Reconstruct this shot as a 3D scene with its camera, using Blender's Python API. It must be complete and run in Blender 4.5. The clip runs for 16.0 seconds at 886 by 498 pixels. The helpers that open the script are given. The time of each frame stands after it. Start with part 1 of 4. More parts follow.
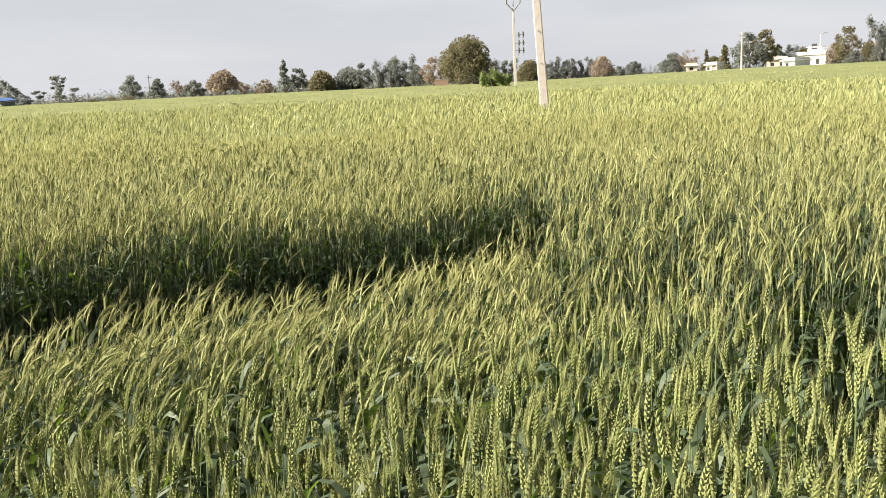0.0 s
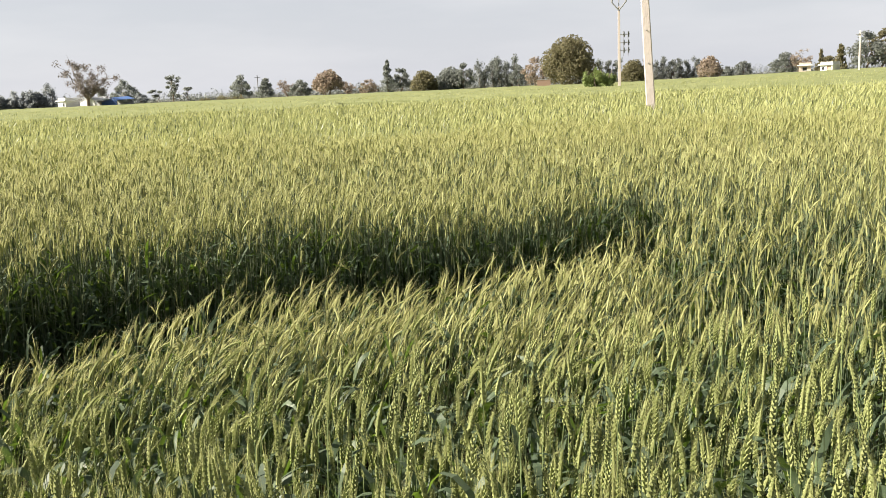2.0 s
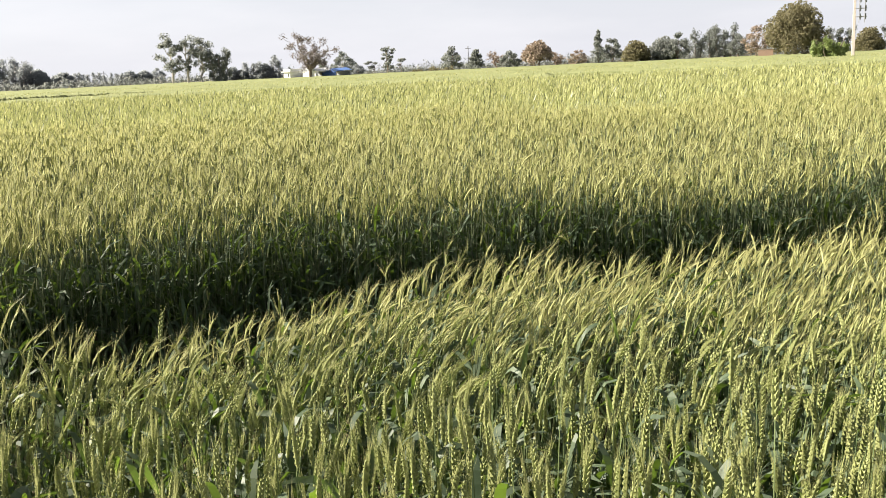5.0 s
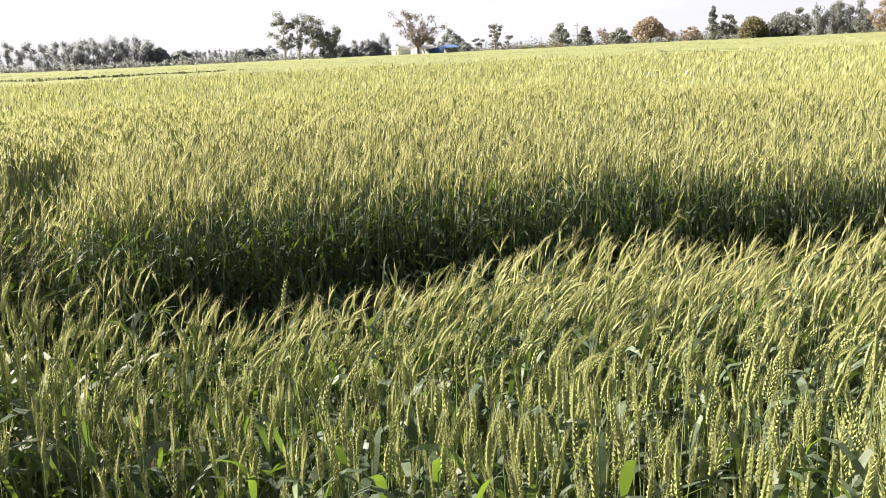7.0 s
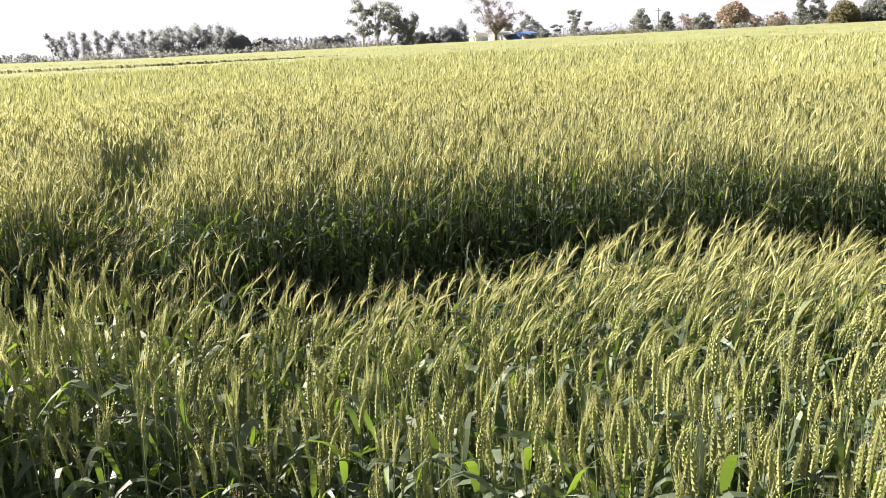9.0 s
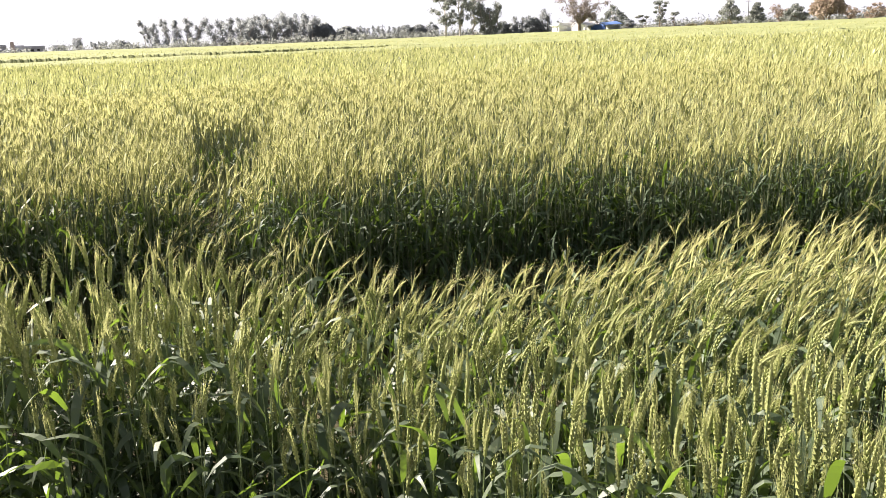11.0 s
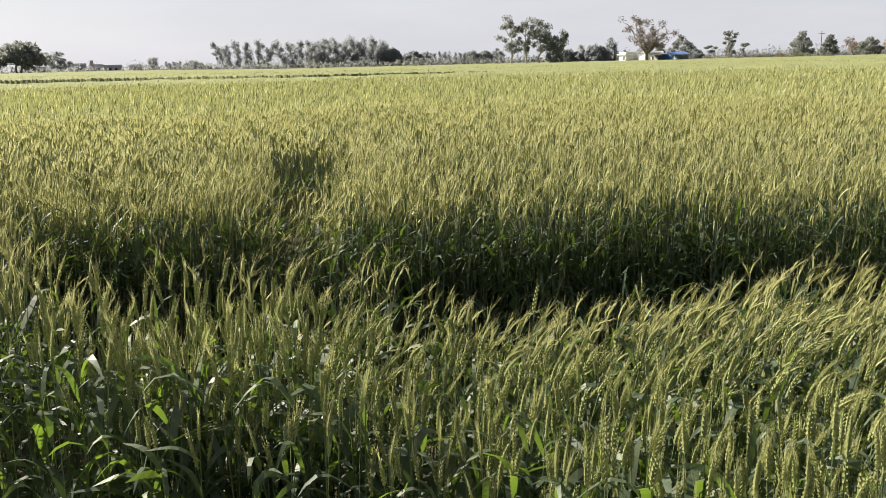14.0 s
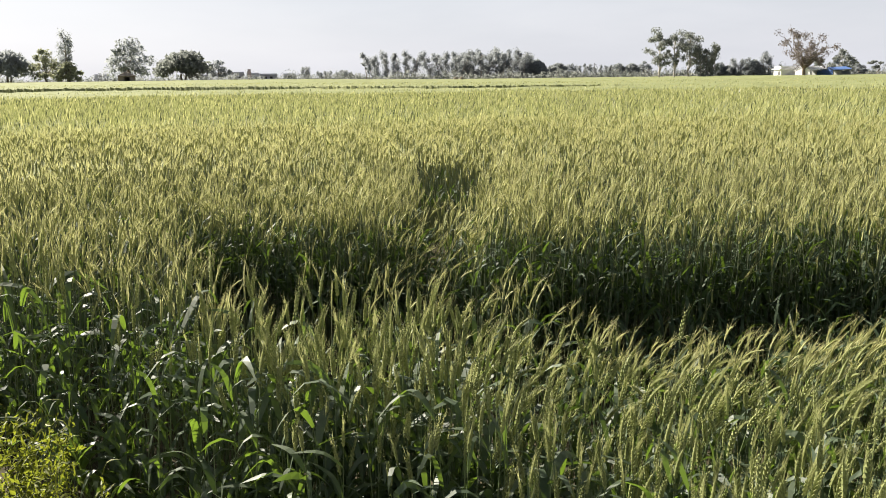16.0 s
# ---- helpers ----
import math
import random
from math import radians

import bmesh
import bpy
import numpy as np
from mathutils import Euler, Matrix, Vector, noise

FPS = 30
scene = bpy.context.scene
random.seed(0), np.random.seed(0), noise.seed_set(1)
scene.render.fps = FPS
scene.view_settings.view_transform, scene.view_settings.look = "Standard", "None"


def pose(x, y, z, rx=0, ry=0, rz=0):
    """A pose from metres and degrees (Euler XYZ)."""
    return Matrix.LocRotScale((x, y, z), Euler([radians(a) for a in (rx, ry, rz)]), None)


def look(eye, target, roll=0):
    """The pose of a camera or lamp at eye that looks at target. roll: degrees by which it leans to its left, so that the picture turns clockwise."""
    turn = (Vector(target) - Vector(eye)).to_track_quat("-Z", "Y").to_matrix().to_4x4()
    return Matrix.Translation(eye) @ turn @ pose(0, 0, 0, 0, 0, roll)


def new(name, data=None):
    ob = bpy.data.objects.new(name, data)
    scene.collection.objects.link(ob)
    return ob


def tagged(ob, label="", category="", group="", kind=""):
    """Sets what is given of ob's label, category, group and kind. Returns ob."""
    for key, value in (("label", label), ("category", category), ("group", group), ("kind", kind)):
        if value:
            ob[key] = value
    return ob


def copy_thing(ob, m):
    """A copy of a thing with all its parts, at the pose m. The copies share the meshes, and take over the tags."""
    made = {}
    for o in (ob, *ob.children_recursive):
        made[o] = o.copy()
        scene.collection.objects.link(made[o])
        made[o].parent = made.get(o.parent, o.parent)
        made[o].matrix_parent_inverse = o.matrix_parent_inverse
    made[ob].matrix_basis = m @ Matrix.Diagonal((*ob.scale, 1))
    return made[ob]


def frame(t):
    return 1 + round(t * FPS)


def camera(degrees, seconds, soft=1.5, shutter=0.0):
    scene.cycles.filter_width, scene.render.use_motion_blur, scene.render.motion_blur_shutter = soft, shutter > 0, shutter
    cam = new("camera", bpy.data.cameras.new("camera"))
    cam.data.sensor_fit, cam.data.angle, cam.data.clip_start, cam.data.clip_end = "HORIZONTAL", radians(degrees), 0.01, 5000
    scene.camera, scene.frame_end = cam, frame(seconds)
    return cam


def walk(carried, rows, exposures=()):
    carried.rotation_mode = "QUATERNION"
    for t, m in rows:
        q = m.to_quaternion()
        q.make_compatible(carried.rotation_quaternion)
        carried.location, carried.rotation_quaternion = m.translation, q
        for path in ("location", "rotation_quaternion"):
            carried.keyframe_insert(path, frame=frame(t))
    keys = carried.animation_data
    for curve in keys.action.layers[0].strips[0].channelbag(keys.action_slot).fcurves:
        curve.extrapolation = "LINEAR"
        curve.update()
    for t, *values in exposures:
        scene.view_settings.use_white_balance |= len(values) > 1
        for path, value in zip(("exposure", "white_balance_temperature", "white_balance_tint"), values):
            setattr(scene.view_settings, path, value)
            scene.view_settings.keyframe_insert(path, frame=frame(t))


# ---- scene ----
cam = camera(52.55, 16.0, soft=0.85)
PATH = [
    (0.0, -0.005, -0.005, 1.596, 79.45, 2.66, -1.99),
    (0.5, -0.028, -0.018, 1.598, 79.55, 2.66, -1.42),
    (1.0, -0.042, -0.028, 1.601, 79.81, 2.61, 0.65),
    (1.5, -0.052, -0.029, 1.600, 79.85, 2.54, 2.61),
    (2.0, -0.064, -0.023, 1.597, 79.74, 2.54, 4.38),
    (2.5, -0.076, -0.020, 1.595, 79.60, 2.38, 6.04),
    (3.0, -0.085, -0.016, 1.591, 79.35, 2.49, 7.67),
    (3.5, -0.104, -0.018, 1.592, 79.04, 2.64, 10.11),
    (4.0, -0.123, -0.025, 1.594, 78.94, 2.50, 13.77),
    (6.5, -0.212, -0.053, 1.587, 77.70, 2.89, 21.23),
    (7.0, -0.220, -0.056, 1.581, 77.47, 2.70, 24.10),
    (7.5, -0.230, -0.057, 1.579, 77.18, 2.93, 25.14),
    (8.0, -0.239, -0.062, 1.582, 77.06, 2.90, 26.86),
    (8.5, -0.253, -0.063, 1.579, 76.97, 2.92, 27.86),
    (11.0, -0.313, -0.080, 1.572, 76.49, 2.44, 34.02),
    (11.5, -0.313, -0.118, 1.580, 76.45, 2.52, 34.86),
    (12.0, -0.306, -0.145, 1.594, 76.65, 2.43, 35.89),
    (12.5, -0.299, -0.152, 1.613, 76.67, 2.49, 36.00),
    (13.0, -0.303, -0.164, 1.611, 76.74, 2.45, 36.05),
    (13.5, -0.307, -0.174, 1.606, 77.04, 2.26, 36.15),
    (14.0, -0.318, -0.199, 1.622, 78.21, 1.39, 38.11),
    (14.5, -0.329, -0.197, 1.631, 78.56, 1.27, 40.14),
    (15.0, -0.341, -0.190, 1.643, 79.12, 0.67, 43.06),
    (15.5, -0.346, -0.204, 1.642, 79.28, 0.67, 45.90),
    (16.0, -0.345, -0.215, 1.642, 79.09, 0.73, 47.12),
]
EXPOSURES = [
    (0.0, 1.50, 6520, 9), (4.0, 1.64, 6500, 10), (7.0, 1.94, 6500, 13), (8.5, 1.98, 6470, 15), (11.0, 2.10, 6430, 16), (11.5, 2.08, 6430, 16), (12.0, 1.80, 6440, 16),
    (12.5, 1.65, 6450, 16), (13.0, 1.71, 6450, 15), (13.5, 1.54, 6470, 12), (14.0, 1.43, 6460, 11), (14.5, 1.46, 6440, 10), (15.0, 1.44, 6400, 10), (16.0, 1.53, 6400, 10)]
walk(cam, [(t, pose(x, y, z, rx, ry, rz)) for t, x, y, z, rx, ry, rz in PATH], EXPOSURES)

# ---- light: hazy late-afternoon sun from the left, pale sky ----
SUN_AZ, SUN_EL = -98.0, 34.0


def toward(az, el=0.0):
    a, e = radians(az), radians(el)
    return Vector((math.sin(a) * math.cos(e), math.cos(a) * math.cos(e), math.sin(e)))


sun_data = bpy.data.lights.new("sun", "SUN")
sun_data.energy, sun_data.angle, sun_data.color = 5.0, radians(0.7), (1.0, 0.915, 0.77)
sun = new("sun", sun_data)
sun.matrix_world = look(toward(SUN_AZ, SUN_EL) * 200, (0, 0, 0))

world = bpy.data.worlds.new("hazy_sky")
scene.world = world
world.use_nodes = True
wt = world.node_tree
wt.nodes.clear()


def node(tree, kind, **inputs):
    n = tree.nodes.new(kind)
    for key, value in inputs.items():
        n.inputs[key.replace("_", " ")].default_value = value
    return n


sky = node(wt, "ShaderNodeTexSky")
sky.sky_type, sky.sun_disc = "NISHITA", False
sky.sun_elevation, sky.sun_rotation = radians(SUN_EL), radians(SUN_AZ % 360)
sky.air_density, sky.dust_density, sky.ozone_density, sky.altitude = 1.0, 2.2, 1.5, 250
sky_bw = node(wt, "ShaderNodeHueSaturation", Saturation=0.45, Value=0.75)
haze = node(wt, "ShaderNodeMix")
haze.data_type = "RGBA"
haze.inputs[7].default_value = (8.05, 8.2, 8.9, 1)
cloud_at = node(wt, "ShaderNodeTexCoord")
cloud_map = node(wt, "ShaderNodeMapping", Scale=(2.0, 2.0, 9.0))
cloud = node(wt, "ShaderNodeTexNoise", Scale=1.6, Detail=5.0, Roughness=0.55)
cloud_ramp = node(wt, "ShaderNodeMapRange", From_Min=0.42, From_Max=0.72, To_Min=0.0, To_Max=0.15)
clouds = node(wt, "ShaderNodeMix")
clouds.data_type = "RGBA"
clouds.inputs[7].default_value = (10.2, 9.8, 9.8, 1)
back = node(wt, "ShaderNodeBackground", Strength=0.042)
world_out = node(wt, "ShaderNodeOutputWorld")
wt.links.new(sky.outputs[0], sky_bw.inputs["Color"])
wt.links.new(sky_bw.outputs[0], haze.inputs[6])
sky_up = node(wt, "ShaderNodeSeparateXYZ")
haze_fade = node(wt, "ShaderNodeMapRange", From_Min=0.0, From_Max=0.45, To_Min=0.65, To_Max=0.0)
wt.links.new(cloud_at.outputs["Generated"], sky_up.inputs[0])
wt.links.new(sky_up.outputs["Z"], haze_fade.inputs[0])
wt.links.new(haze_fade.outputs[0], haze.inputs[0])
wt.links.new(cloud_at.outputs["Generated"], cloud_map.inputs[0])
wt.links.new(cloud_map.outputs[0], cloud.inputs["Vector"])
wt.links.new(cloud.outputs[0], cloud_ramp.inputs[0])
wt.links.new(cloud_ramp.outputs[0], clouds.inputs[0])
wt.links.new(haze.outputs[2], clouds.inputs[6])
wt.links.new(clouds.outputs[2], back.inputs[0])
wt.links.new(back.outputs[0], world_out.inputs[0])


# ---- materials ----
def material(name, low, high, rough=0.6, scale=40.0, translucent=0.0, glow=None, island=0.6, bump=0.0, gloss=0.3, objects=False, detail=4.0):
    """Two-tone surface: noise and a random number for each loose piece choose between low and high; thin things pass light."""
    m = bpy.data.materials.new(name)
    m.use_nodes = True
    nt = m.node_tree
    nt.nodes.clear()
    out = node(nt, "ShaderNodeOutputMaterial")
    bs = node(nt, "ShaderNodeBsdfPrincipled", Roughness=rough)
    bs.inputs["Specular IOR Level"].default_value = gloss
    at = node(nt, "ShaderNodeTexCoord")
    grain = node(nt, "ShaderNodeTexNoise", Scale=scale, Detail=detail)
    nt.links.new(at.outputs["Object"], grain.inputs["Vector"])
    patch = node(nt, "ShaderNodeTexNoise", Scale=scale * 0.08, Detail=3.0)
    nt.links.new(at.outputs["Object"], patch.inputs["Vector"])
    both = node(nt, "ShaderNodeMath")
    both.operation = "ADD"
    nt.links.new(grain.outputs[0], both.inputs[0])
    nt.links.new(patch.outputs[0], both.inputs[1])
    spread = node(nt, "ShaderNodeMapRange", From_Min=0.7, From_Max=1.3)
    nt.links.new(both.outputs[0], spread.inputs[0])
    if objects:
        rnd = node(nt, "ShaderNodeObjectInfo").outputs["Random"]
    else:
        rnd = node(nt, "ShaderNodeNewGeometry").outputs["Random Per Island"]
    mixf = node(nt, "ShaderNodeMix")
    mixf.inputs[0].default_value = island
    nt.links.new(spread.outputs[0], mixf.inputs[2])
    nt.links.new(rnd, mixf.inputs[3])
    col = node(nt, "ShaderNodeMix")
    col.data_type = "RGBA"
    col.inputs[6].default_value, col.inputs[7].default_value = (*low, 1), (*high, 1)
    nt.links.new(mixf.outputs[0], col.inputs[0])
    nt.links.new(col.outputs[2], bs.inputs["Base Color"])
    if bump:
        b = node(nt, "ShaderNodeBump", Strength=bump, Distance=0.02)
        nt.links.new(grain.outputs[0], b.inputs["Height"])
        nt.links.new(b.outputs[0], bs.inputs["Normal"])
    if translucent:
        tl = node(nt, "ShaderNodeBsdfTranslucent")
        if glow:
            tl.inputs[0].default_value = (*glow, 1)
        else:
            nt.links.new(col.outputs[2], tl.inputs[0])
        mx = node(nt, "ShaderNodeMixShader", Fac=translucent)
        nt.links.new(bs.outputs[0], mx.inputs[1])
        nt.links.new(tl.outputs[0], mx.inputs[2])
        nt.links.new(mx.outputs[0], out.inputs[0])
    else:
        nt.links.new(bs.outputs[0], out.inputs[0])
    return m


STEM = material("wheat_stem", (0.05, 0.07, 0.036), (0.165, 0.185, 0.10), 0.42, 30, 0.05)
# LEAF's base colour is lowered to deepen the shade inside the crop.
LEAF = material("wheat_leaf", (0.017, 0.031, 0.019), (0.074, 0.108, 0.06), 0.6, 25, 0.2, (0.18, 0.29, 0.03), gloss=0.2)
YOUNG_LEAF = material("young_wheat_leaf", (0.045, 0.066, 0.042), (0.10, 0.125, 0.078), 0.5, 25, 0.32, (0.20, 0.32, 0.03), gloss=0.42)
EAR = material("wheat_ear", (0.25, 0.276, 0.102), (0.42, 0.426, 0.188), 0.6, 90, 0.30)
GREEN_STEM = material("green_wheat_stem", (0.065, 0.098, 0.04), (0.18, 0.222, 0.095), 0.42, 30, 0.05)
GREEN_EAR = material("green_wheat_ear", (0.222, 0.258, 0.09), (0.38, 0.402, 0.17), 0.6, 90, 0.30)
AWN = material("wheat_awn", (0.375, 0.38, 0.152), (0.525, 0.502, 0.245), 0.5, 60, 0.5)
GREEN_AWN = material("green_wheat_awn", (0.34, 0.365, 0.142), (0.50, 0.495, 0.23), 0.5, 60, 0.5)
# Lighter copy of LEAF, lifted for the sky light on near blades.
NEAR_LEAF = material("near_wheat_leaf", (0.034, 0.054, 0.034), (0.105, 0.140, 0.082), 0.52, 25, 0.22, (0.18, 0.29, 0.03), gloss=0.32)
CROP = material("crop_canopy", (0.15, 0.17, 0.072), (0.24, 0.255, 0.117), 0.8, 6, 0.0, bump=0.6, island=0.0, gloss=0.1)
SOIL = material("field_soil", (0.04, 0.034, 0.022), (0.08, 0.07, 0.04), 0.95, 4, 0.0, bump=0.5, island=0.0, gloss=0.1)
BANK = material("bank_grass", (0.10, 0.115, 0.045), (0.24, 0.25, 0.10), 0.9, 2.5, bump=0.8, island=0.0)
BARK = material("bark", (0.12, 0.09, 0.07), (0.24, 0.20, 0.16), 0.9, 12, bump=0.6)
PALE_BARK = material("pale_bark", (0.34, 0.30, 0.27), (0.52, 0.48, 0.44), 0.85, 8, bump=0.3)
# FOL_DARK and FOL_GREY carry some distance haze in their lifted base colours.
FOL_DARK = material("mango_foliage", (0.145, 0.135, 0.08), (0.26, 0.235, 0.135), 0.6, 3, 0.55)
FOL_GREY = material("eucalyptus_foliage", (0.165, 0.18, 0.165), (0.30, 0.315, 0.29), 0.6, 3, 0.6)
FOL_GREEN = material("fresh_foliage", (0.15, 0.20, 0.07), (0.27, 0.32, 0.12), 0.6, 3, 0.4)
FOL_BROWN = material("dry_foliage", (0.25, 0.20, 0.155), (0.40, 0.325, 0.255), 0.7, 3, 0.35)
FOL_OLIVE = material("olive_foliage", (0.24, 0.255, 0.17), (0.37, 0.385, 0.26), 0.6, 3, 0.6)
FOL_TWIG = material("dry_twigs", (0.15, 0.13, 0.12), (0.26, 0.225, 0.21), 0.7, 3, 0.35)
# Far leaves: the grey-blue paleness of haze is put into this colour.
FOL_HAZE = material("haze_toned_foliage", (0.25, 0.27, 0.275), (0.37, 0.39, 0.395), 0.8, 1, 0.65)
CONCRETE = material("cast_concrete", (0.45, 0.39, 0.365), (0.62, 0.55, 0.52), 0.85, 14, bump=0.4)
STEEL = material("galvanised_steel", (0.16, 0.16, 0.17), (0.28, 0.28, 0.29), 0.5, 20)
WHITE = material("whitewash", (0.68, 0.68, 0.69), (0.83, 0.83, 0.84), 0.85, 2, bump=0.2)
PINKISH = material("faded_pink_plaster", (0.46, 0.36, 0.31), (0.58, 0.48, 0.42), 0.85, 2, bump=0.2)
GREY_WALL = material("grey_plaster", (0.36, 0.36, 0.37), (0.5, 0.5, 0.51), 0.85, 2, bump=0.2)
DARK = material("dark_opening", (0.02, 0.02, 0.02), (0.05, 0.05, 0.05), 0.7, 5)
BRICK = material("brick_masonry", (0.33, 0.215, 0.165), (0.46, 0.33, 0.265), 0.9, 6, bump=0.4)
THATCH = material("thatch", (0.17, 0.145, 0.12), (0.29, 0.25, 0.20), 0.95, 10, bump=0.5)
BLUE = material("blue_tarpaulin", (0.08, 0.16, 0.42), (0.14, 0.24, 0.52), 0.5, 4)


# ---- mesh helpers ----
def mesh_object(name, verts, tris, mats, index=None, parent=None, smooth=False):
    """One mesh object from arrays of corners and triangles."""
    me = bpy.data.meshes.new(name)
    verts, tris = np.asarray(verts, np.float32).reshape(-1, 3), np.asarray(tris, np.int32).reshape(-1, 3)
    me.vertices.add(len(verts))
    me.vertices.foreach_set("co", verts.ravel())
    me.loops.add(tris.size)
    me.loops.foreach_set("vertex_index", tris.ravel())
    me.polygons.add(len(tris))
    me.polygons.foreach_set("loop_start", np.arange(0, tris.size, 3, dtype=np.int32))
    for m in mats:
        me.materials.append(m)
    if index is not None:
        me.polygons.foreach_set("material_index", np.asarray(index, np.int32))
    me.polygons.foreach_set("use_smooth", np.full(len(tris), smooth, bool))
    me.update(calc_edges=True)
    ob = new(name, me)
    ob.parent = parent
    return ob


def part(name, bm, mat, parent, label=""):
    me = bpy.data.meshes.new(name)
    bm.to_mesh(me)
    bm.free()
    me.materials.append(mat)
    ob = new(name, me)
    ob.parent = parent
    return tagged(ob, label=label)


def smoothstep(a, b, x):
    s = np.clip((x - a) / (b - a), 0, 1)
    return s * s * (3 - 2 * s)


# ---- the lie of the land and the crop ----
EDGE_AZ = [-90, -80, -75, -70.5, -65, -55.5, -46, -34, -20, -10, 40]
EDGE_R = [6.0, 4.8, 3.6, 3.1, 2.65, 2.35, 2.0, 1.65, 1.5, 1.4, 1.4]
# far rim of the flattened crop, and the front of the standing crop behind it
RIM_X = [-3.4, -3.22, -3.15, -3.03, -2.85, -2.6, -2.4, -2.15, -1.65, -1.0, -0.42, 0.02, 0.55, 0.9]
RIM_Y = [0.2, 0.75, 1.1, 1.5, 1.78, 2.12, 2.58, 3.0, 3.65, 4.2, 4.5, 4.9, 5.4, 5.9]
FRONT_X = [-6.0, -4.85, -4.37, -3.9, -3.66, -3.32, -3.0, -2.72, -2.25, -1.6, -1.05, -0.45, 0.2, 0.57, 0.9]
FRONT_Y = [1.6, 2.28, 2.70, 3.0, 2.88, 3.05, 3.5, 3.95, 4.4, 4.72, 4.92, 5.2, 5.5, 5.7, 6.1]


def wave(x, y, k, seed):
    """Soft patchy noise between about -1 and 1, with patches 1/k metres wide."""
    r = np.random.RandomState(seed)
    total = 0
    for _ in range(5):
        a, f, p = r.uniform(0, 6.28), k * r.uniform(2.5, 7.5), r.uniform(0, 6.28)
        total = total + np.sin(f * (x * np.cos(a) + y * np.sin(a)) + p)
    return total / 3.0


def ground_z(x, y):
    r, az = np.hypot(x, y), np.degrees(np.arctan2(x, y))
    return smoothstep(40, 150, r) * (0.55 * smoothstep(6, 24, az) * (1 - smoothstep(60, 100, az)) + 0.45 * smoothstep(-45, -60, az) * (1 - smoothstep(-110, -150, az)))


def crop(x, y):
    """Height of the ear tips, lean of the stalks from upright in degrees and share of stalks standing, at places of the field."""
    r, az = np.hypot(x, y), np.degrees(np.arctan2(x, y))
    rim, front = np.interp(x, RIM_X, RIM_Y), np.interp(x, FRONT_X, FRONT_Y)
    rim, front = rim + 0.09 * wave(x, y, 0.9, 30), front + 0.07 * wave(x, y, 1.0, 31)
    right = smoothstep(0.48, 0.85, x)
    left = smoothstep(-64.5, -69.5, az)
    tall = 1.04 + 0.03 * wave(x, y, 0.35, 3) + 0.025 * wave(x, y, 0.1, 4)
    flat = 0.71 + 0.045 * wave(x, y, 0.6, 5)
    upright = smoothstep(-48, -57, az)
    flat = flat + 0.20 * upright + 0.10 * smoothstep(10, 25, az)
    near = smoothstep(2.4, 1.5, r)
    flat = flat + (0.85 - flat) * near * 0.85
    lean = 15 * smoothstep(2.2, 3.3, r) * (1 - 0.85 * upright) * (1 - 0.85 * right) * (1 - 0.6 * smoothstep(-6, 8, az)) + 5
    step = smoothstep(-0.03, 0.05, y - front)
    ramp = smoothstep(2.6, 6.0, r)
    up = step * (1 - right) + ramp * right
    up = up * (1 - left) + left * smoothstep(1.5, 4.0, r)
    # the corner of the standing crop spills over the bare strip here
    spill = np.exp(-(((x + 3.12) / 0.24) ** 2 + ((y - 2.85) / 0.3) ** 2)) * smoothstep(-0.02, 0.1, y - rim)
    up = np.maximum(up, 0.6 * spill)
    gap = (1 - 0.6 * spill) * (1 - right) * (1 - left) * smoothstep(0.0, 0.08, y - rim) * (1 - step)
    top = flat + (tall - flat) * up
    thin = smoothstep(-2.2, -1.6, x) * (1 - smoothstep(-1.1, -0.6, x))
    top = top - 0.16 * gap * (1 - 0.9 * thin)
    lean = lean * (1 - up) * (1 - 0.7 * spill) + 5 * up
    keep = (1 - gap * (0.95 - 0.3 * thin)) * (1 - 0.5 * left * smoothstep(5.0, 4.2, r))
    # the hollow trodden into the standing crop, and the sunken track that leads to it
    hx, hy = (x + 5.02) * -0.73 + (y - 4.2) * 0.68, (x + 5.02) * 0.68 + (y - 4.2) * 0.73
    hollow = np.hypot(hx / 1.0, (hy + 0.02) / 0.24)
    keep = keep * smoothstep(0.9, 1.0, hollow)
    top = top - 0.05 * smoothstep(0.36, 0.18, np.abs(hy)) * smoothstep(0.0, -0.4, hx) * smoothstep(-1.8, -1.2, hx)
    # Stalks raised on the hollow's sun side, added to shade it.
    top = top + 0.08 * np.exp(-(((x + 5.5) / 0.22) ** 2 + ((y - 4.33) / 0.4) ** 2))
    tx = np.interp(y, [2.4, 3.5], [-3.45, -4.25])
    off = np.abs(x + 0.04 - tx)
    track = smoothstep(0.40, 0.24, off) * smoothstep(2.1, 2.5, y) * (1 - smoothstep(3.2, 3.5, y))
    top = top - (0.32 - 0.24 * smoothstep(2.7, 3.15, y)) * track * up
    lean = lean + 20 * track * up
    keep = np.maximum(keep, 0.4 * track) * (1 - 0.4 * track)
    # a shallow sag beyond the hollow, and uneven places in the taller stand
    across, along = (x + 6.5) * -0.463 + (y - 4.1) * 0.886, (x + 6.5) * 0.886 + (y - 4.1) * 0.463
    sag = np.exp(-(across / 0.17) ** 2) * smoothstep(-0.2, 0.3, along) * (1 - smoothstep(2.2, 2.7, along))
    sag = sag * (1 - np.exp(-((along - 1.35) / 0.4) ** 2))
    top = top - 0.26 * sag
    keep = keep * (1 - 0.4 * sag)
    # Stand raised behind the hollow, so that its far side reads darker.
    top = top + 0.07 * np.exp(-(((hx - 1.2) / 0.3) ** 2 + (hy / 0.45) ** 2))
    dip = smoothstep(0.75, 1.15, wave(x, y, 0.22, 9)) * smoothstep(6.5, 8.0, r)
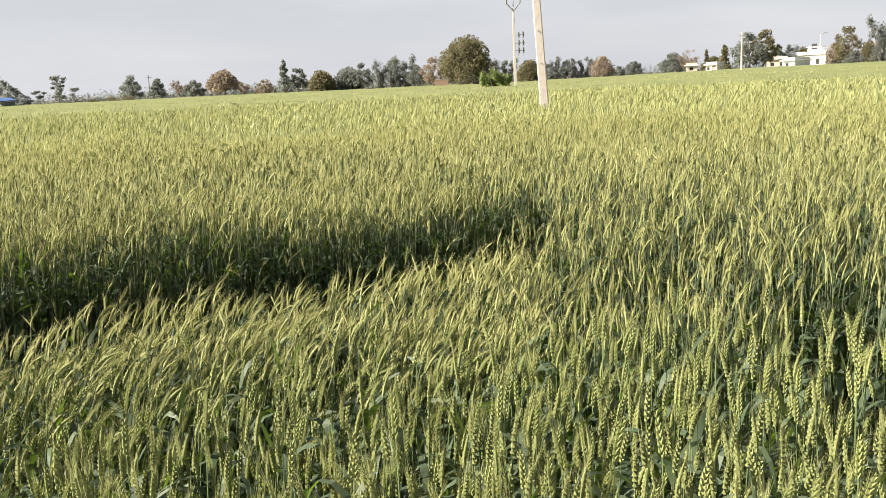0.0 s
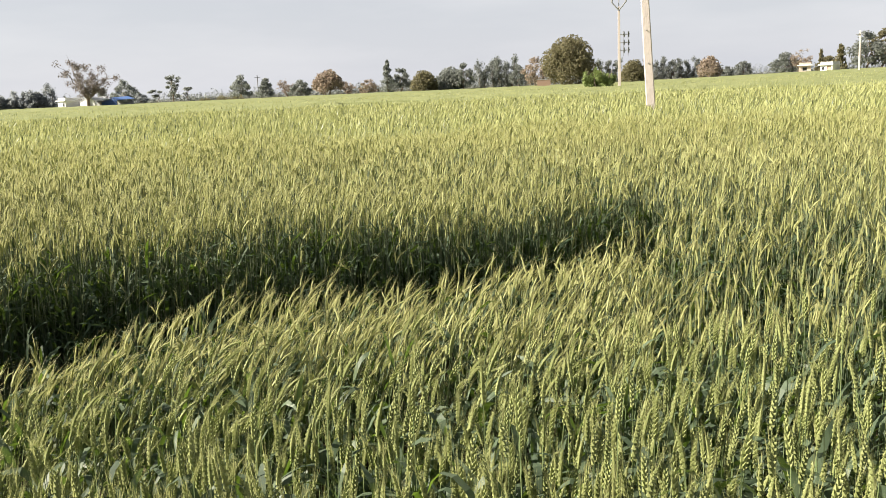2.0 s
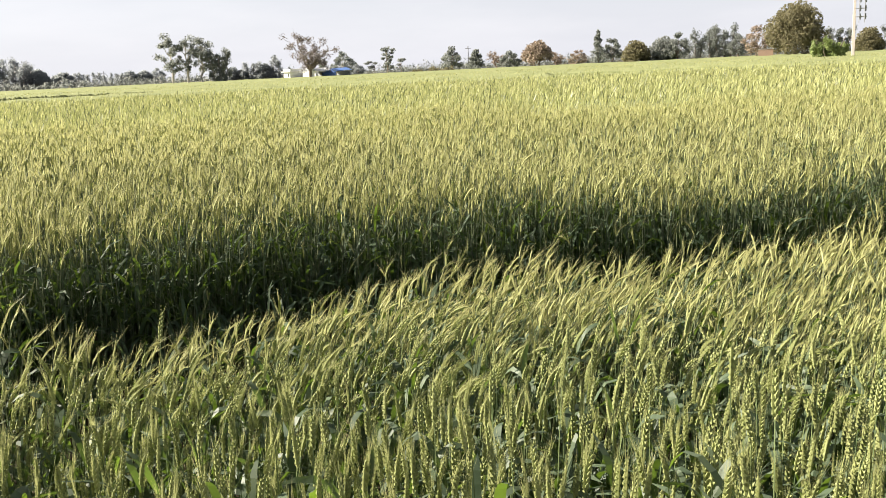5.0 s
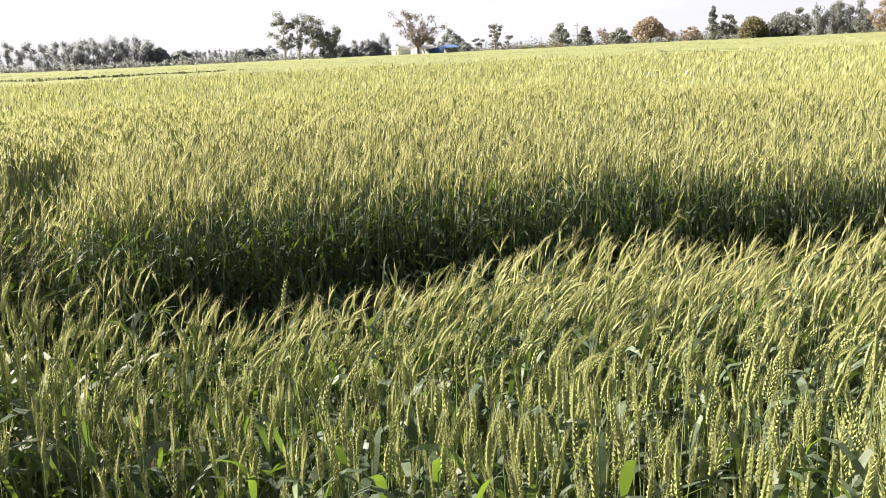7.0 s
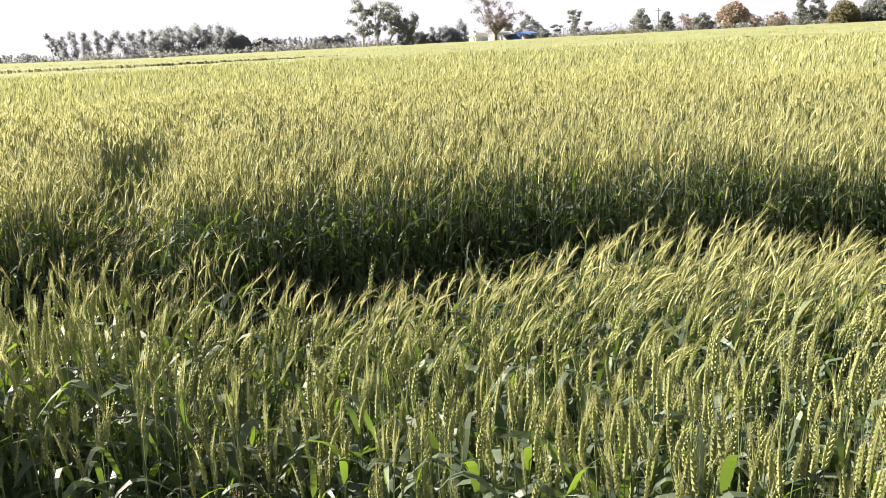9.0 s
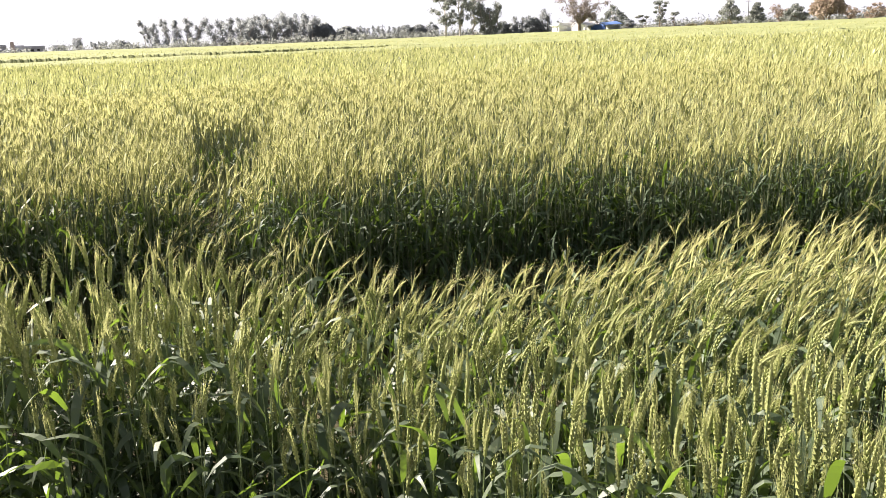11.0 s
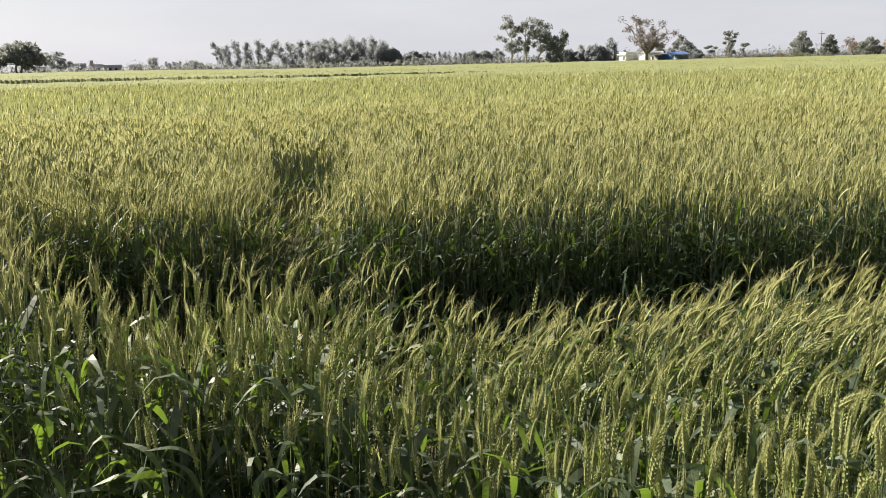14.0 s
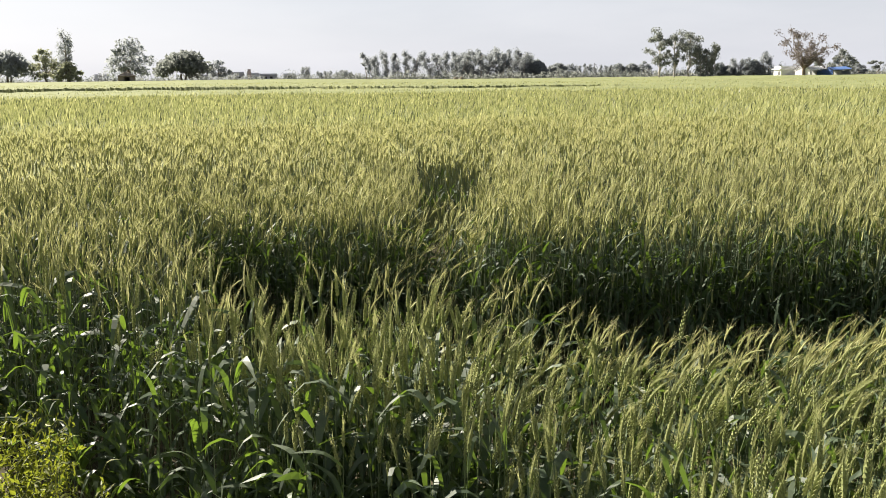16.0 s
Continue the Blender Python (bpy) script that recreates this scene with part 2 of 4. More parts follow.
    top = top - 0.12 * dip
    # torn, trampled places in the right-hand part
    for cx, cy, cr in ((1.66, 3.15, 0.40), (1.19, 4.2, 0.13), (1.41, 4.4, 0.12), (2.05, 6.25, 0.3), (0.74, 5.45, 0.2)):
        keep = keep * smoothstep(0.5, 1.3, np.hypot((x - cx) / cr, (y - cy) / cr / 1.5))
    # the crop's own edge, past which the walker stands
    keep = keep * (r > np.interp(az, EDGE_AZ, EDGE_R))
    # irrigation channel and furrow across the field
    chan = channel(x, y)
    keep = keep * (1 - chan)
    return top, lean, keep


def channel(x, y):
    return ((np.abs(y - 47 - 0.06 * x) < 0.7) & (x > -9) & (x < 6)).astype(float)


rng = np.random.RandomState(7)


class Batch:
    """Collects corners and triangles of one mesh."""

    def __init__(self):
        self.items = []

    def add(self, v, t, m):
        self.items.append((v.reshape(-1, 3), t.reshape(-1, 3), m))

    def make(self, name, mats, parent=None, smooth=False, only=None):
        verts, tris, index, n = [], [], [], 0
        for v, t, m in self.items:
            if only is None or m == only:
                verts.append(v)
                tris.append(t + n)
                index.append(np.full(len(t), m if only is None else 0))
                n += len(v)
        return mesh_object(name, np.concatenate(verts), np.concatenate(tris), mats, np.concatenate(index), parent, smooth)


def tubes(batch, path, radii, sides, mat, phase):
    """Tapered tubes along paths of shape (n, k, 3); radii (k,) or (n, k)."""
    n, k, _ = path.shape
    tang = np.gradient(path, axis=1)
    tang /= np.linalg.norm(tang, axis=2, keepdims=True) + 1e-9
    u = np.stack([np.cos(phase), np.sin(phase), np.zeros(n)], 1)[:, None, :]
    u = u - tang * (u * tang).sum(2, keepdims=True)
    u /= np.linalg.norm(u, axis=2, keepdims=True) + 1e-9
    w = np.cross(tang, u)
    radii = np.broadcast_to(radii, (n, k))
    a = np.arange(sides) * 2 * np.pi / sides
    ring = u[:, :, None, :] * np.cos(a)[None, None, :, None] + w[:, :, None, :] * np.sin(a)[None, None, :, None]
    v = path[:, :, None, :] + ring * radii[:, :, None, None]
    i, j = np.meshgrid(np.arange(k - 1), np.arange(sides), indexing="ij")
    a0, a1 = i * sides + j, i * sides + (j + 1) % sides
    t = np.stack([a0, a1, a1 + sides, a0, a1 + sides, a0 + sides], -1).reshape(-1, 3)
    tris = (np.arange(n) * k * sides)[:, None, None] + t[None]
    batch.add(v, tris, mat)
    return tang, u, w


def ribbons(batch, path, side, width, mat):
    """Flat strips along paths (n, k, 3); side (n, k, 3) unit vectors; width (n, k)."""
    n, k, _ = path.shape
    v = np.stack([path - side * width[..., None] / 2, path + side * width[..., None] / 2], 2)
    i = np.arange(k - 1) * 2
    t = np.concatenate([np.stack([i, i + 1, i + 3], -1), np.stack([i, i + 3, i + 2], -1)])
    batch.add(v, (np.arange(n) * k * 2)[:, None, None] + t[None], mat)


def curve(base, az, angles, length):
    """Paths from base that lean by angles (n, k-1) from upright towards az."""
    step = (length / angles.shape[1])[:, None]
    dx, dz = np.sin(angles) * step, np.cos(angles) * step
    p = np.zeros((len(base), angles.shape[1] + 1, 3))
    p[:, 1:, 0] = np.cumsum(dx * np.cos(az)[:, None], 1)
    p[:, 1:, 1] = np.cumsum(dx * np.sin(az)[:, None], 1)
    p[:, 1:, 2] = np.cumsum(dz, 1)
    return p + base[:, None, :]


def scatter(r0, r1, az0, az1, density):
    area = (r1 * r1 - r0 * r0) * radians(az1 - az0) / 2
    n = int(area * density)
    r = np.sqrt(rng.uniform(r0 * r0, r1 * r1, n))
    a = np.radians(rng.uniform(az0, az1, n))
    x, y = r * np.sin(a), r * np.cos(a)
    top, lean, keep = crop(x, y)
    ok = rng.uniform(0, 1, n) < keep
    return x[ok], y[ok], top[ok], lean[ok]


def stalks(batch, x, y, top, lean, level):
    """Wheat plants: level 0 the closest, with every spikelet and awn, 3 the farthest."""
    n = len(x)
    top = top * (1 + (rng.normal(-0.05, 0.11, n) if level == 0 else rng.normal(0, 0.045, n))) + rng.uniform(-0.06, 0.0, n)
    if level in (1, 2):
        top = top - np.abs(rng.normal(0, 1, n)) * np.where(lean > 11, 0.11, 0.085) + 0.03
    # the wind leans the crop towards the right, the flattened part most
    az = np.radians(rng.normal(15, 52, n)) + np.where(lean > 11, 0, rng.uniform(-1.9, 1.9, n))
    le = np.radians(np.maximum(lean * rng.uniform(0.15, 1.35, n), 1))
    bow = np.radians(rng.uniform(2, 14, n) + np.where(lean > 11, rng.uniform(0, 30, n), 0))
    if level in (1, 2):
        loose = (lean < 11) * rng.uniform(0, 1, n)
        le, bow = le + np.radians(9) * loose ** 2, bow + np.radians(24) * loose ** 2
    ear_len = rng.uniform(0.075, 0.105, n)
    awn_len = rng.uniform(0.045, 0.066, n) * (0.95, 1.2, 1.35, 1.35)[level]
    k = (5, 3, 2, 1)[level]
    f = (np.arange(k) + 0.5) / k
    ang = le[:, None] * (0.35 + 0.8 * f ** 1.5)[None]
    ear_ang = le + bow * 0.4
    rise = (np.cos(ang).mean(1))
    stem_len = (top - (ear_len + awn_len * 0.8) * np.cos(ear_ang)) / rise
    low = 0.45 * stem_len if level == 3 else (0.25 * stem_len if level == 2 else 0 * x)
    base = np.stack([x, y, ground_z(x, y)], 1)
    stem = curve(base, az, ang, stem_len)
    # keep the ears over the place that the plant was drawn for
    shift = stem[:, -1, :2] - base[:, :2]
    stem[:, :, :2] -= shift[:, None, :] * 0.75
    if level >= 2:
        stem[:, 0] += (stem[:, 1] - stem[:, 0]) * (low / stem_len * k)[:, None].clip(0, 0.9)
    phase = rng.uniform(0, 6.28, n)
    tip = stem[:, -1]
    m = (8, 6, 2, 2)[level]
    eang = ear_ang[:, None] + (bow[:, None] * np.linspace(0, 1, m)[None])
    ear = curve(tip, az, eang, ear_len)
    if level == 0:
        tubes(batch, stem, np.linspace(0.0022, 0.0013, k + 1), 3, 0, phase)
        tang, u, w = tubes(batch, ear, np.array([1.5, 2.2, 2.6, 2.6, 2.5, 2.4, 2.1, 1.6, 0.6]) * 0.001, 3, 2, phase)
        spikelets(batch, ear, u, w, awn_len, 13)
    elif level == 1:
        tubes(batch, stem, np.linspace(0.0026, 0.0016, k + 1), 3, 0, phase)
        tang, u, w = tubes(batch, ear, np.array([1.8, 5.0, 3.4, 5.2, 3.2, 4.4, 1.3]) * 0.001, 3, 2, phase)
        awns(batch, ear, u, w, awn_len, 10, 0.0019)
    elif level == 2:
        side = np.stack([np.cos(phase), np.sin(phase), 0 * phase], 1)[:, None, :]
        ribbons(batch, stem, np.repeat(side, k + 1, 1), np.full((n, k + 1), 0.005), 0)
        tang, u, w = tubes(batch, ear, np.array([2.5, 8.0, 3.0]) * 0.001, 3, 2, phase)
        awns(batch, ear, u, w, awn_len, 7, 0.0055)
    else:
        lean_all = rng.normal(0, 0.035, (n, 2)) + np.array([0.02, 0.0])
        foot, head = tip - np.array([0, 0, 0.03]), ear[:, -1] + (ear[:, -1] - ear[:, -2]) * 0.9
        head[:, :2] += lean_all
        phase = np.arctan2(y, x) + np.pi / 2 + rng.uniform(-1.3, 1.3, n)
        side = np.stack([np.cos(phase), np.sin(phase), 0 * phase], 1) * (0.0042 + 0.00022 * np.hypot(x, y))[:, None]
        mid = foot * 0.6 + head * 0.4
        quad = np.stack([foot, mid + side, head, mid - side], 1)
        cut = n * (14 if np.median(np.hypot(x, y)) < 40 else 10) // 100
        for part_of, mat in ((slice(0, cut), 0), (slice(cut, n * 43 // 50), 2), (slice(n * 43 // 50, n), 3)):
            q = quad[part_of]
            batch.add(q, (np.arange(len(q)) * 4)[:, None, None] + np.array([[0, 1, 2], [0, 2, 3]])[None], mat)
    for q in range((4, 3, 1, 0)[level]):
        frac = ((0.74, 0.56, 0.38, 0.66)[q] + rng.uniform(-0.08, 0.08, n)) * np.where((lean < 11) & (level > 0), 0.86, 1.0)
        take = rng.uniform(0, 1, n) < (0.85, 0.8, 0.7, 0.5)[q] * (0.8, 0.85, 0.6)[level] * np.where(lean > 11, 0.5, 1.0)
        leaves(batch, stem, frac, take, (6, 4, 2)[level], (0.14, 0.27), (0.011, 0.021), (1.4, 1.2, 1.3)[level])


def leaves(batch, stem, frac, take, seg, lengths, widths, broad=1.0):
    """One curved blade from each stem, at a share frac of its length."""
    n, k = len(stem), stem.shape[1] - 1
    pos = frac * k
    i0 = np.minimum(pos.astype(int), k - 1)
    t = (pos - i0)[:, None]
    start = stem[np.arange(n), i0] * (1 - t) + stem[np.arange(n), i0 + 1] * t
    start, nn = start[take], int(take.sum())
    laz = rng.uniform(0, 6.28, nn)
    a0, a1 = np.radians(rng.uniform(12, 45, nn)), np.radians(rng.uniform(40, 150, nn))
    bend = np.linspace(0, 1, seg)[None]
    bend = 1 / (1 + np.exp(-9 * (bend - rng.uniform(0.35, 0.75, nn)[:, None]))) if seg > 5 else bend ** 1.6
    la = a0[:, None] + a1[:, None] * bend
    lp = curve(start, laz, la, rng.uniform(*lengths, nn))
    tw = rng.uniform(-0.9, 0.9, nn)[:, None] * np.linspace(0.2, 1.4, seg + 1)[None]
    flat = np.stack([-np.sin(laz), np.cos(laz), 0 * laz], 1)[:, None, :]
    lt = np.gradient(lp, axis=1)
    lt /= np.linalg.norm(lt, axis=2, keepdims=True) + 1e-9
    nrm = np.cross(lt, flat)
    side = flat * np.cos(tw)[..., None] + nrm * np.sin(tw)[..., None]
    prof = np.interp(np.linspace(0, 1, seg + 1), [0, 0.25, 0.6, 0.85, 1], [0.5, 1.0, 0.9, 0.5, 0.03])
    wid = rng.uniform(*widths, nn)[:, None] * prof[None] * broad
    ribbons(batch, lp, side, wid, 1)


def shoots(batch, x, y, top):
    """Leafy young tillers with no ear yet, low in the crop, with broad blades."""
    n = len(x)
    hgt = top * rng.uniform(0.30, 0.56, n)
    az, le = rng.uniform(0, 6.28, n), np.radians(rng.uniform(1, 9, n))
    stem = curve(np.stack([x, y, ground_z(x, y)], 1), az, le[:, None] * np.ones((1, 3)), hgt)
    tubes(batch, stem, np.linspace(0.0024, 0.0016, 4), 3, 0, az)
    for f in (0.97, 0.80, 0.62, 0.45):
        leaves(batch, stem, f + rng.uniform(-0.05, 0.03, n), rng.uniform(0, 1, n) < 0.9, 7, (0.15, 0.28), (0.019, 0.032))


def undergrowth(batch, x, y, top):
    """Bare leafy stems below the ears."""
    n = len(x)
    az, le = rng.uniform(0, 6.28, n), np.radians(rng.uniform(0, 6, n))
    stem = curve(np.stack([x, y, ground_z(x, y)], 1), az, le[:, None] * np.ones((1, 2)), top * rng.uniform(0.55, 0.74, n))
    side = np.stack([np.cos(az), np.sin(az), 0 * az], 1)[:, None, :]
    ribbons(batch, stem, np.repeat(side, 3, 1), np.full((n, 3), 0.0045), 0)
    for f in (0.92, 0.72, 0.5):
        leaves(batch, stem, f + rng.uniform(-0.08, 0.08, n), rng.uniform(0, 1, n) < 0.8, 3, (0.15, 0.28), (0.012, 0.021))


def spikelets(batch, ear, u, w, awn_len, count):
    n, k, _ = ear.shape
    tang = np.gradient(ear, axis=1)
    tang /= np.linalg.norm(tang, axis=2, keepdims=True)
    for j in range(count):
        p = 0.04 + 0.92 * j / (count - 1)
        i0 = min(int(p * (k - 1)), k - 2)
        t = p * (k - 1) - i0
        c = ear[:, i0] * (1 - t) + ear[:, i0 + 1] * t
        tg, uu, ww = tang[:, i0], u[:, i0], w[:, i0]
        sgn = 1 if j % 2 else -1
        swell = 0.65 + 0.5 * math.sin(math.pi * min(1, 0.15 + p * 0.9))
        out = uu * sgn
        c = c + out * 0.0028 * swell
        axis = tg + out * 0.32
        axis /= np.linalg.norm(axis, axis=1, keepdims=True)
        cross = np.cross(axis, ww)
        L, W = 0.0098 * swell, 0.0047 * swell
        v = np.stack([c - axis * L * 0.8, c + ww * W * 1.35, c + cross * W, c - ww * W * 1.35, c - cross * W, c + axis * L * 1.15], 1)
        f = np.array([[0, 2, 1], [0, 3, 2], [0, 4, 3], [0, 1, 4], [5, 1, 2], [5, 2, 3], [5, 3, 4], [5, 4, 1]])
        batch.add(v, (np.arange(n) * 6)[:, None, None] + f[None], 2)
        for q in range(2):
            root = c + axis * L * 0.9
            d = tg + out * rng.uniform(0.02, 0.2, n)[:, None] + ww * rng.uniform(-0.15, 0.15, n)[:, None]
            d /= np.linalg.norm(d, axis=1, keepdims=True)
            ln = (awn_len * rng.uniform(0.8, 1.2, n))[:, None]
            s = np.cross(d, out) * 0.00036
            batch.add(np.stack([root - s, root + s, root + d * ln], 1), (np.arange(n) * 3)[:, None, None] + np.array([[0, 1, 2]])[None], 3)


def awns(batch, ear, u, w, awn_len, count, width):
    n, k, _ = ear.shape
    for j in range(count):
        i0 = 1 + int((k - 2) * j / max(count - 1, 1))
        tg = ear[:, i0] - ear[:, i0 - 1]
        tg /= np.linalg.norm(tg, axis=1, keepdims=True)
        a = rng.uniform(0, 6.28, n)[:, None]
        out = u[:, i0] * np.cos(a) + w[:, i0] * np.sin(a)
        d = tg + out * rng.uniform(0.04, 0.28, n)[:, None]
        ln = (awn_len * rng.uniform(0.8, 1.2, n))[:, None]
        s = np.cross(d, out) * width / 2
        root = ear[:, i0] + out * 0.003
        batch.add(np.stack([root - s, root + s, root + d * ln], 1), (np.arange(n) * 3)[:, None, None] + np.array([[0, 1, 2]])[None], 3)


WHEAT = [STEM, LEAF, EAR, AWN]
for name, label, level, r0, r1, dens in (
        ("wheat_closest", "green wheat with plump awned ears and broad curling leaves", 0, 1.2, 3.4, 280),
        ("wheat_flattened_and_front", "wheat leaning flat in front of the upright standing crop", 1, 3.4, 7.0, 300),
        ("wheat_standing", "dense upright yellow-green wheat with pale awns", 2, 7.0, 15.0, 155),
        ("wheat_farther", "sunlit yellow-green wheat ears across the field", 3, 15.0, 40.0, 145),
        ("wheat_far", "pale wheat tops reaching to the far edge of the field", 3, 40.0, 95.0, 12)):
    b = Batch()
    sx, sy, st, sl = scatter(r0, r1, -81 if r0 < 7 else -79, 35 if r0 < 7 else 33, dens)
    inner = np.hypot(sx, sy) - np.interp(np.degrees(np.arctan2(sx, sy)), EDGE_AZ, EDGE_R) > 0.2
    stalks(b, sx[inner], sy[inner], st[inner], sl[inner], level)
    if level == 0:
        sx, sy, st, sl = scatter(1.7, 3.6, -80, -50, 130)
        stalks(b, sx, sy, st, sl, 0)
    if level == 1:
        # shorter side shoots with ears fill the face of the standing crop
        sx, sy, st, sl = scatter(3.6, 7.0, -70, 8, 190)
        face = sy - np.interp(sx, FRONT_X, FRONT_Y)
        inner = (face > -0.02) & (face < 0.8) & (sx < 0.6)
        stalks(b, sx[inner], sy[inner], st[inner] - rng.uniform(0.0, 0.10, int(inner.sum())), sl[inner], 1)
        # the flattened ears lie close together
        sx, sy, st, sl = scatter(3.4, 6.0, -60, 12, 170)
        inner = sl > 11
        stalks(b, sx[inner], sy[inner], st[inner] - rng.uniform(-0.02, 0.12, int(inner.sum())), sl[inner], 1)
        # trodden blades on the bare strip before the standing crop
        n = 500
        sx = rng.uniform(-3.0, 0.3, n)
        sy = np.interp(sx, FRONT_X, FRONT_Y) - rng.uniform(0.0, 0.55, n)
        undergrowth(b, sx, sy, rng.uniform(0.25, 0.6, n))
        # a thick stand walls in the trodden hollow
        sx, sy, st, sl = scatter(5.0, 8.2, -58, -44, 240)
        aside = (sx + 5.02) * 0.68 + (sy - 4.2) * 0.73
        inner = (np.abs(aside) < 0.9) & (np.abs(aside + 0.02) > 0.33)
        stalks(b, sx[inner], sy[inner], st[inner], sl[inner] * 0.4, 1)
        # broad blades, in a leaf colour darkened for shade, crowd the standing crop's lower half
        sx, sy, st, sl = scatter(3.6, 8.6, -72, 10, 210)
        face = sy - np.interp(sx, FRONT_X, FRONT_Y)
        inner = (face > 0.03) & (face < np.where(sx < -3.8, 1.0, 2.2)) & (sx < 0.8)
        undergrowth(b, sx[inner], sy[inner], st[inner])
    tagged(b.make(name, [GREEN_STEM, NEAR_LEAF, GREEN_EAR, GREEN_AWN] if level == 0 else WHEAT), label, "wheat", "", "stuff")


# the plants that stand along the crop's edge, one by one
def wheat_plant():
    root = new("wheat_plant")
    tagged(root, "awned green wheat plant with curling leaves at crop's edge", "wheat plant", "wheat plants along the edge")
    az, le, bow = np.array([rng.uniform(0, 6.28)]), np.radians(rng.uniform(1, 9)), np.radians(rng.uniform(2, 14))
    ear_len, awn_len = np.array([rng.uniform(0.08, 0.105)]), np.array([rng.uniform(0.05, 0.07)])
    stem = curve(np.zeros((1, 3)), az, le * np.linspace(0.4, 1.1, 5)[None], np.array([0.72]))
    phase = np.array([rng.uniform(0, 6.28)])
    b = Batch()
    tubes(b, stem, np.linspace(0.0023, 0.0014, 6), 4, 0, phase)
    ear = curve(stem[:, -1], az, le + bow * np.linspace(0, 1, 8)[None], ear_len)
    _, u, w = tubes(b, ear, np.array([1.5, 2.2, 2.6, 2.6, 2.5, 2.4, 2.1, 1.6, 0.6]) * 0.001, 3, 2, phase)
    spikelets(b, ear, u, w, awn_len, 13)
    b.make("stem", [GREEN_STEM], root, only=0)
    head = b.make("ear", [GREEN_EAR], root, only=2)
    b.make("beard", [GREEN_AWN], head, only=3)
    for f in (0.86, 0.66, 0.48):
        q = Batch()
        leaves(q, stem, np.array([f + rng.uniform(-0.06, 0.06)]), np.array([True]), 7, (0.16, 0.30), (0.016, 0.028))
        q.make("leaf", [YOUNG_LEAF], root, only=1)
    return root


kinds = [wheat_plant() for _ in range(22)]
px, py, pt, _ = scatter(1.2, 4.8, -80, 33, 420)
edge = np.hypot(px, py) - np.interp(np.degrees(np.arctan2(px, py)), EDGE_AZ, EDGE_R)
pick = np.where(edge < 0.45)[0][:300]
for i, j in enumerate(pick):
    m = pose(px[j], py[j], 0, 0, 0, rng.uniform(0, 360)) @ Matrix.Scale(pt[j] / 0.86 * rng.uniform(0.70, 1.08), 4)
    if i < len(kinds):
        kinds[i].matrix_basis = m
    else:
        plant = copy_thing(kinds[i % len(kinds)], m)
        plant.matrix_basis = m

b = Batch()
sx, sy, st, _ = scatter(1.2, 4.8, -80, -18, 50)
shoots(b, sx, sy, st)
sx, sy, st, _ = scatter(1.3, 3.2, -18, 34, 35)
shoots(b, sx, sy, st)
sx, sy, st, _ = scatter(1.4, 5.6, -80, -40, 170)
rim_off = np.hypot(sx, sy) - np.interp(np.degrees(np.arctan2(sx, sy)), EDGE_AZ, EDGE_R)
shoots(b, sx[rim_off < 0.5], sy[rim_off < 0.5], st[rim_off < 0.5] * 0.6)
sx, sy, st, _ = scatter(2.6, 4.4, 17, 34, 70)
shoots(b, sx, sy, st * 1.1)
sx, sy, st, _ = scatter(1.4, 5.6, -80, -58, 210)
rim_off = np.hypot(sx, sy) - np.interp(np.degrees(np.arctan2(sx, sy)), EDGE_AZ, EDGE_R)
shoots(b, sx[rim_off < 0.6], sy[rim_off < 0.6], st[rim_off < 0.6] * 0.36)
tagged(b.make("wheat_tillers", [GREEN_STEM, YOUNG_LEAF]), "broad curling blue-green wheat leaves low in the crop", "wheat", "", "stuff")

# dense lower canopy farther out, which the ears rise from, out to the field's far edge
AZ = np.radians(np.concatenate([np.linspace(-180, -80, 60)[:-1], np.linspace(-80, 36, 420)[:-1], np.linspace(36, 180, 90)[:-1]]))
RR = 9.2 * np.exp(np.arange(0, 110) * 0.0278)
ga, gr = np.meshgrid(AZ, RR)
gx, gy = gr * np.sin(ga), gr * np.cos(ga)
gt, gl, gk = crop(gx, gy)
gz = ground_z(gx, gy) + np.where(channel(gx, gy) > 0, 0.12, gt - 0.27 * smoothstep(60, 8, gr) - 0.05 + 0.03 * wave(gx, gy, 1.1, 21))
gz[0] = -0.02
nr, na = gx.shape
ii, jj = np.meshgrid(np.arange(nr - 1), np.arange(na), indexing="ij")
q0, q1 = ii * na + jj, ii * na + (jj + 1) % na
quad = np.stack([q0, q1, q1 + na, q0, q1 + na, q0 + na], -1).reshape(-1, 3)
tagged(mesh_object("wheat_canopy", np.stack([gx, gy, gz], -1), quad, [CROP], smooth=True), "closed yellow-green canopy of the wheat field", "wheat", "", "stuff")

# grassy bank along the irrigation channel between two fields
bank_az = np.linspace(-84, -33, 700)
bank_r = np.interp(bank_az, [-84, -64, -47, -38, -33], [62, 57, 50.5, 53, 60])
bank_top = np.interp(bank_az, [-84, -64, -47, -38, -33], [1.24, 1.21, 1.11, 1.05, 0.9]) + 0.03 * np.sin(bank_az * 9) * np.sin(bank_az * 3.7) + rng.uniform(-0.02, 0.02, 700)
prof_r, prof_z = np.array([-0.9, -0.5, -0.15, 0.5, 1.1, 1.8]), np.array([0.0, 0.72, 0.98, 1.0, 0.75, 0.0])
br = bank_r[:, None] + prof_r[None]
bx, by = br * np.sin(np.radians(bank_az))[:, None], br * np.cos(np.radians(bank_az))[:, None]
bz = bank_top[:, None] * prof_z[None] + rng.uniform(-0.03, 0.03, br.shape) * (prof_z[None] > 0)
ii, jj = np.meshgrid(np.arange(699), np.arange(5), indexing="ij")
q0 = ii * 6 + jj
quad = np.stack([q0, q0 + 6, q0 + 7, q0, q0 + 7, q0 + 1], -1).reshape(-1, 3)
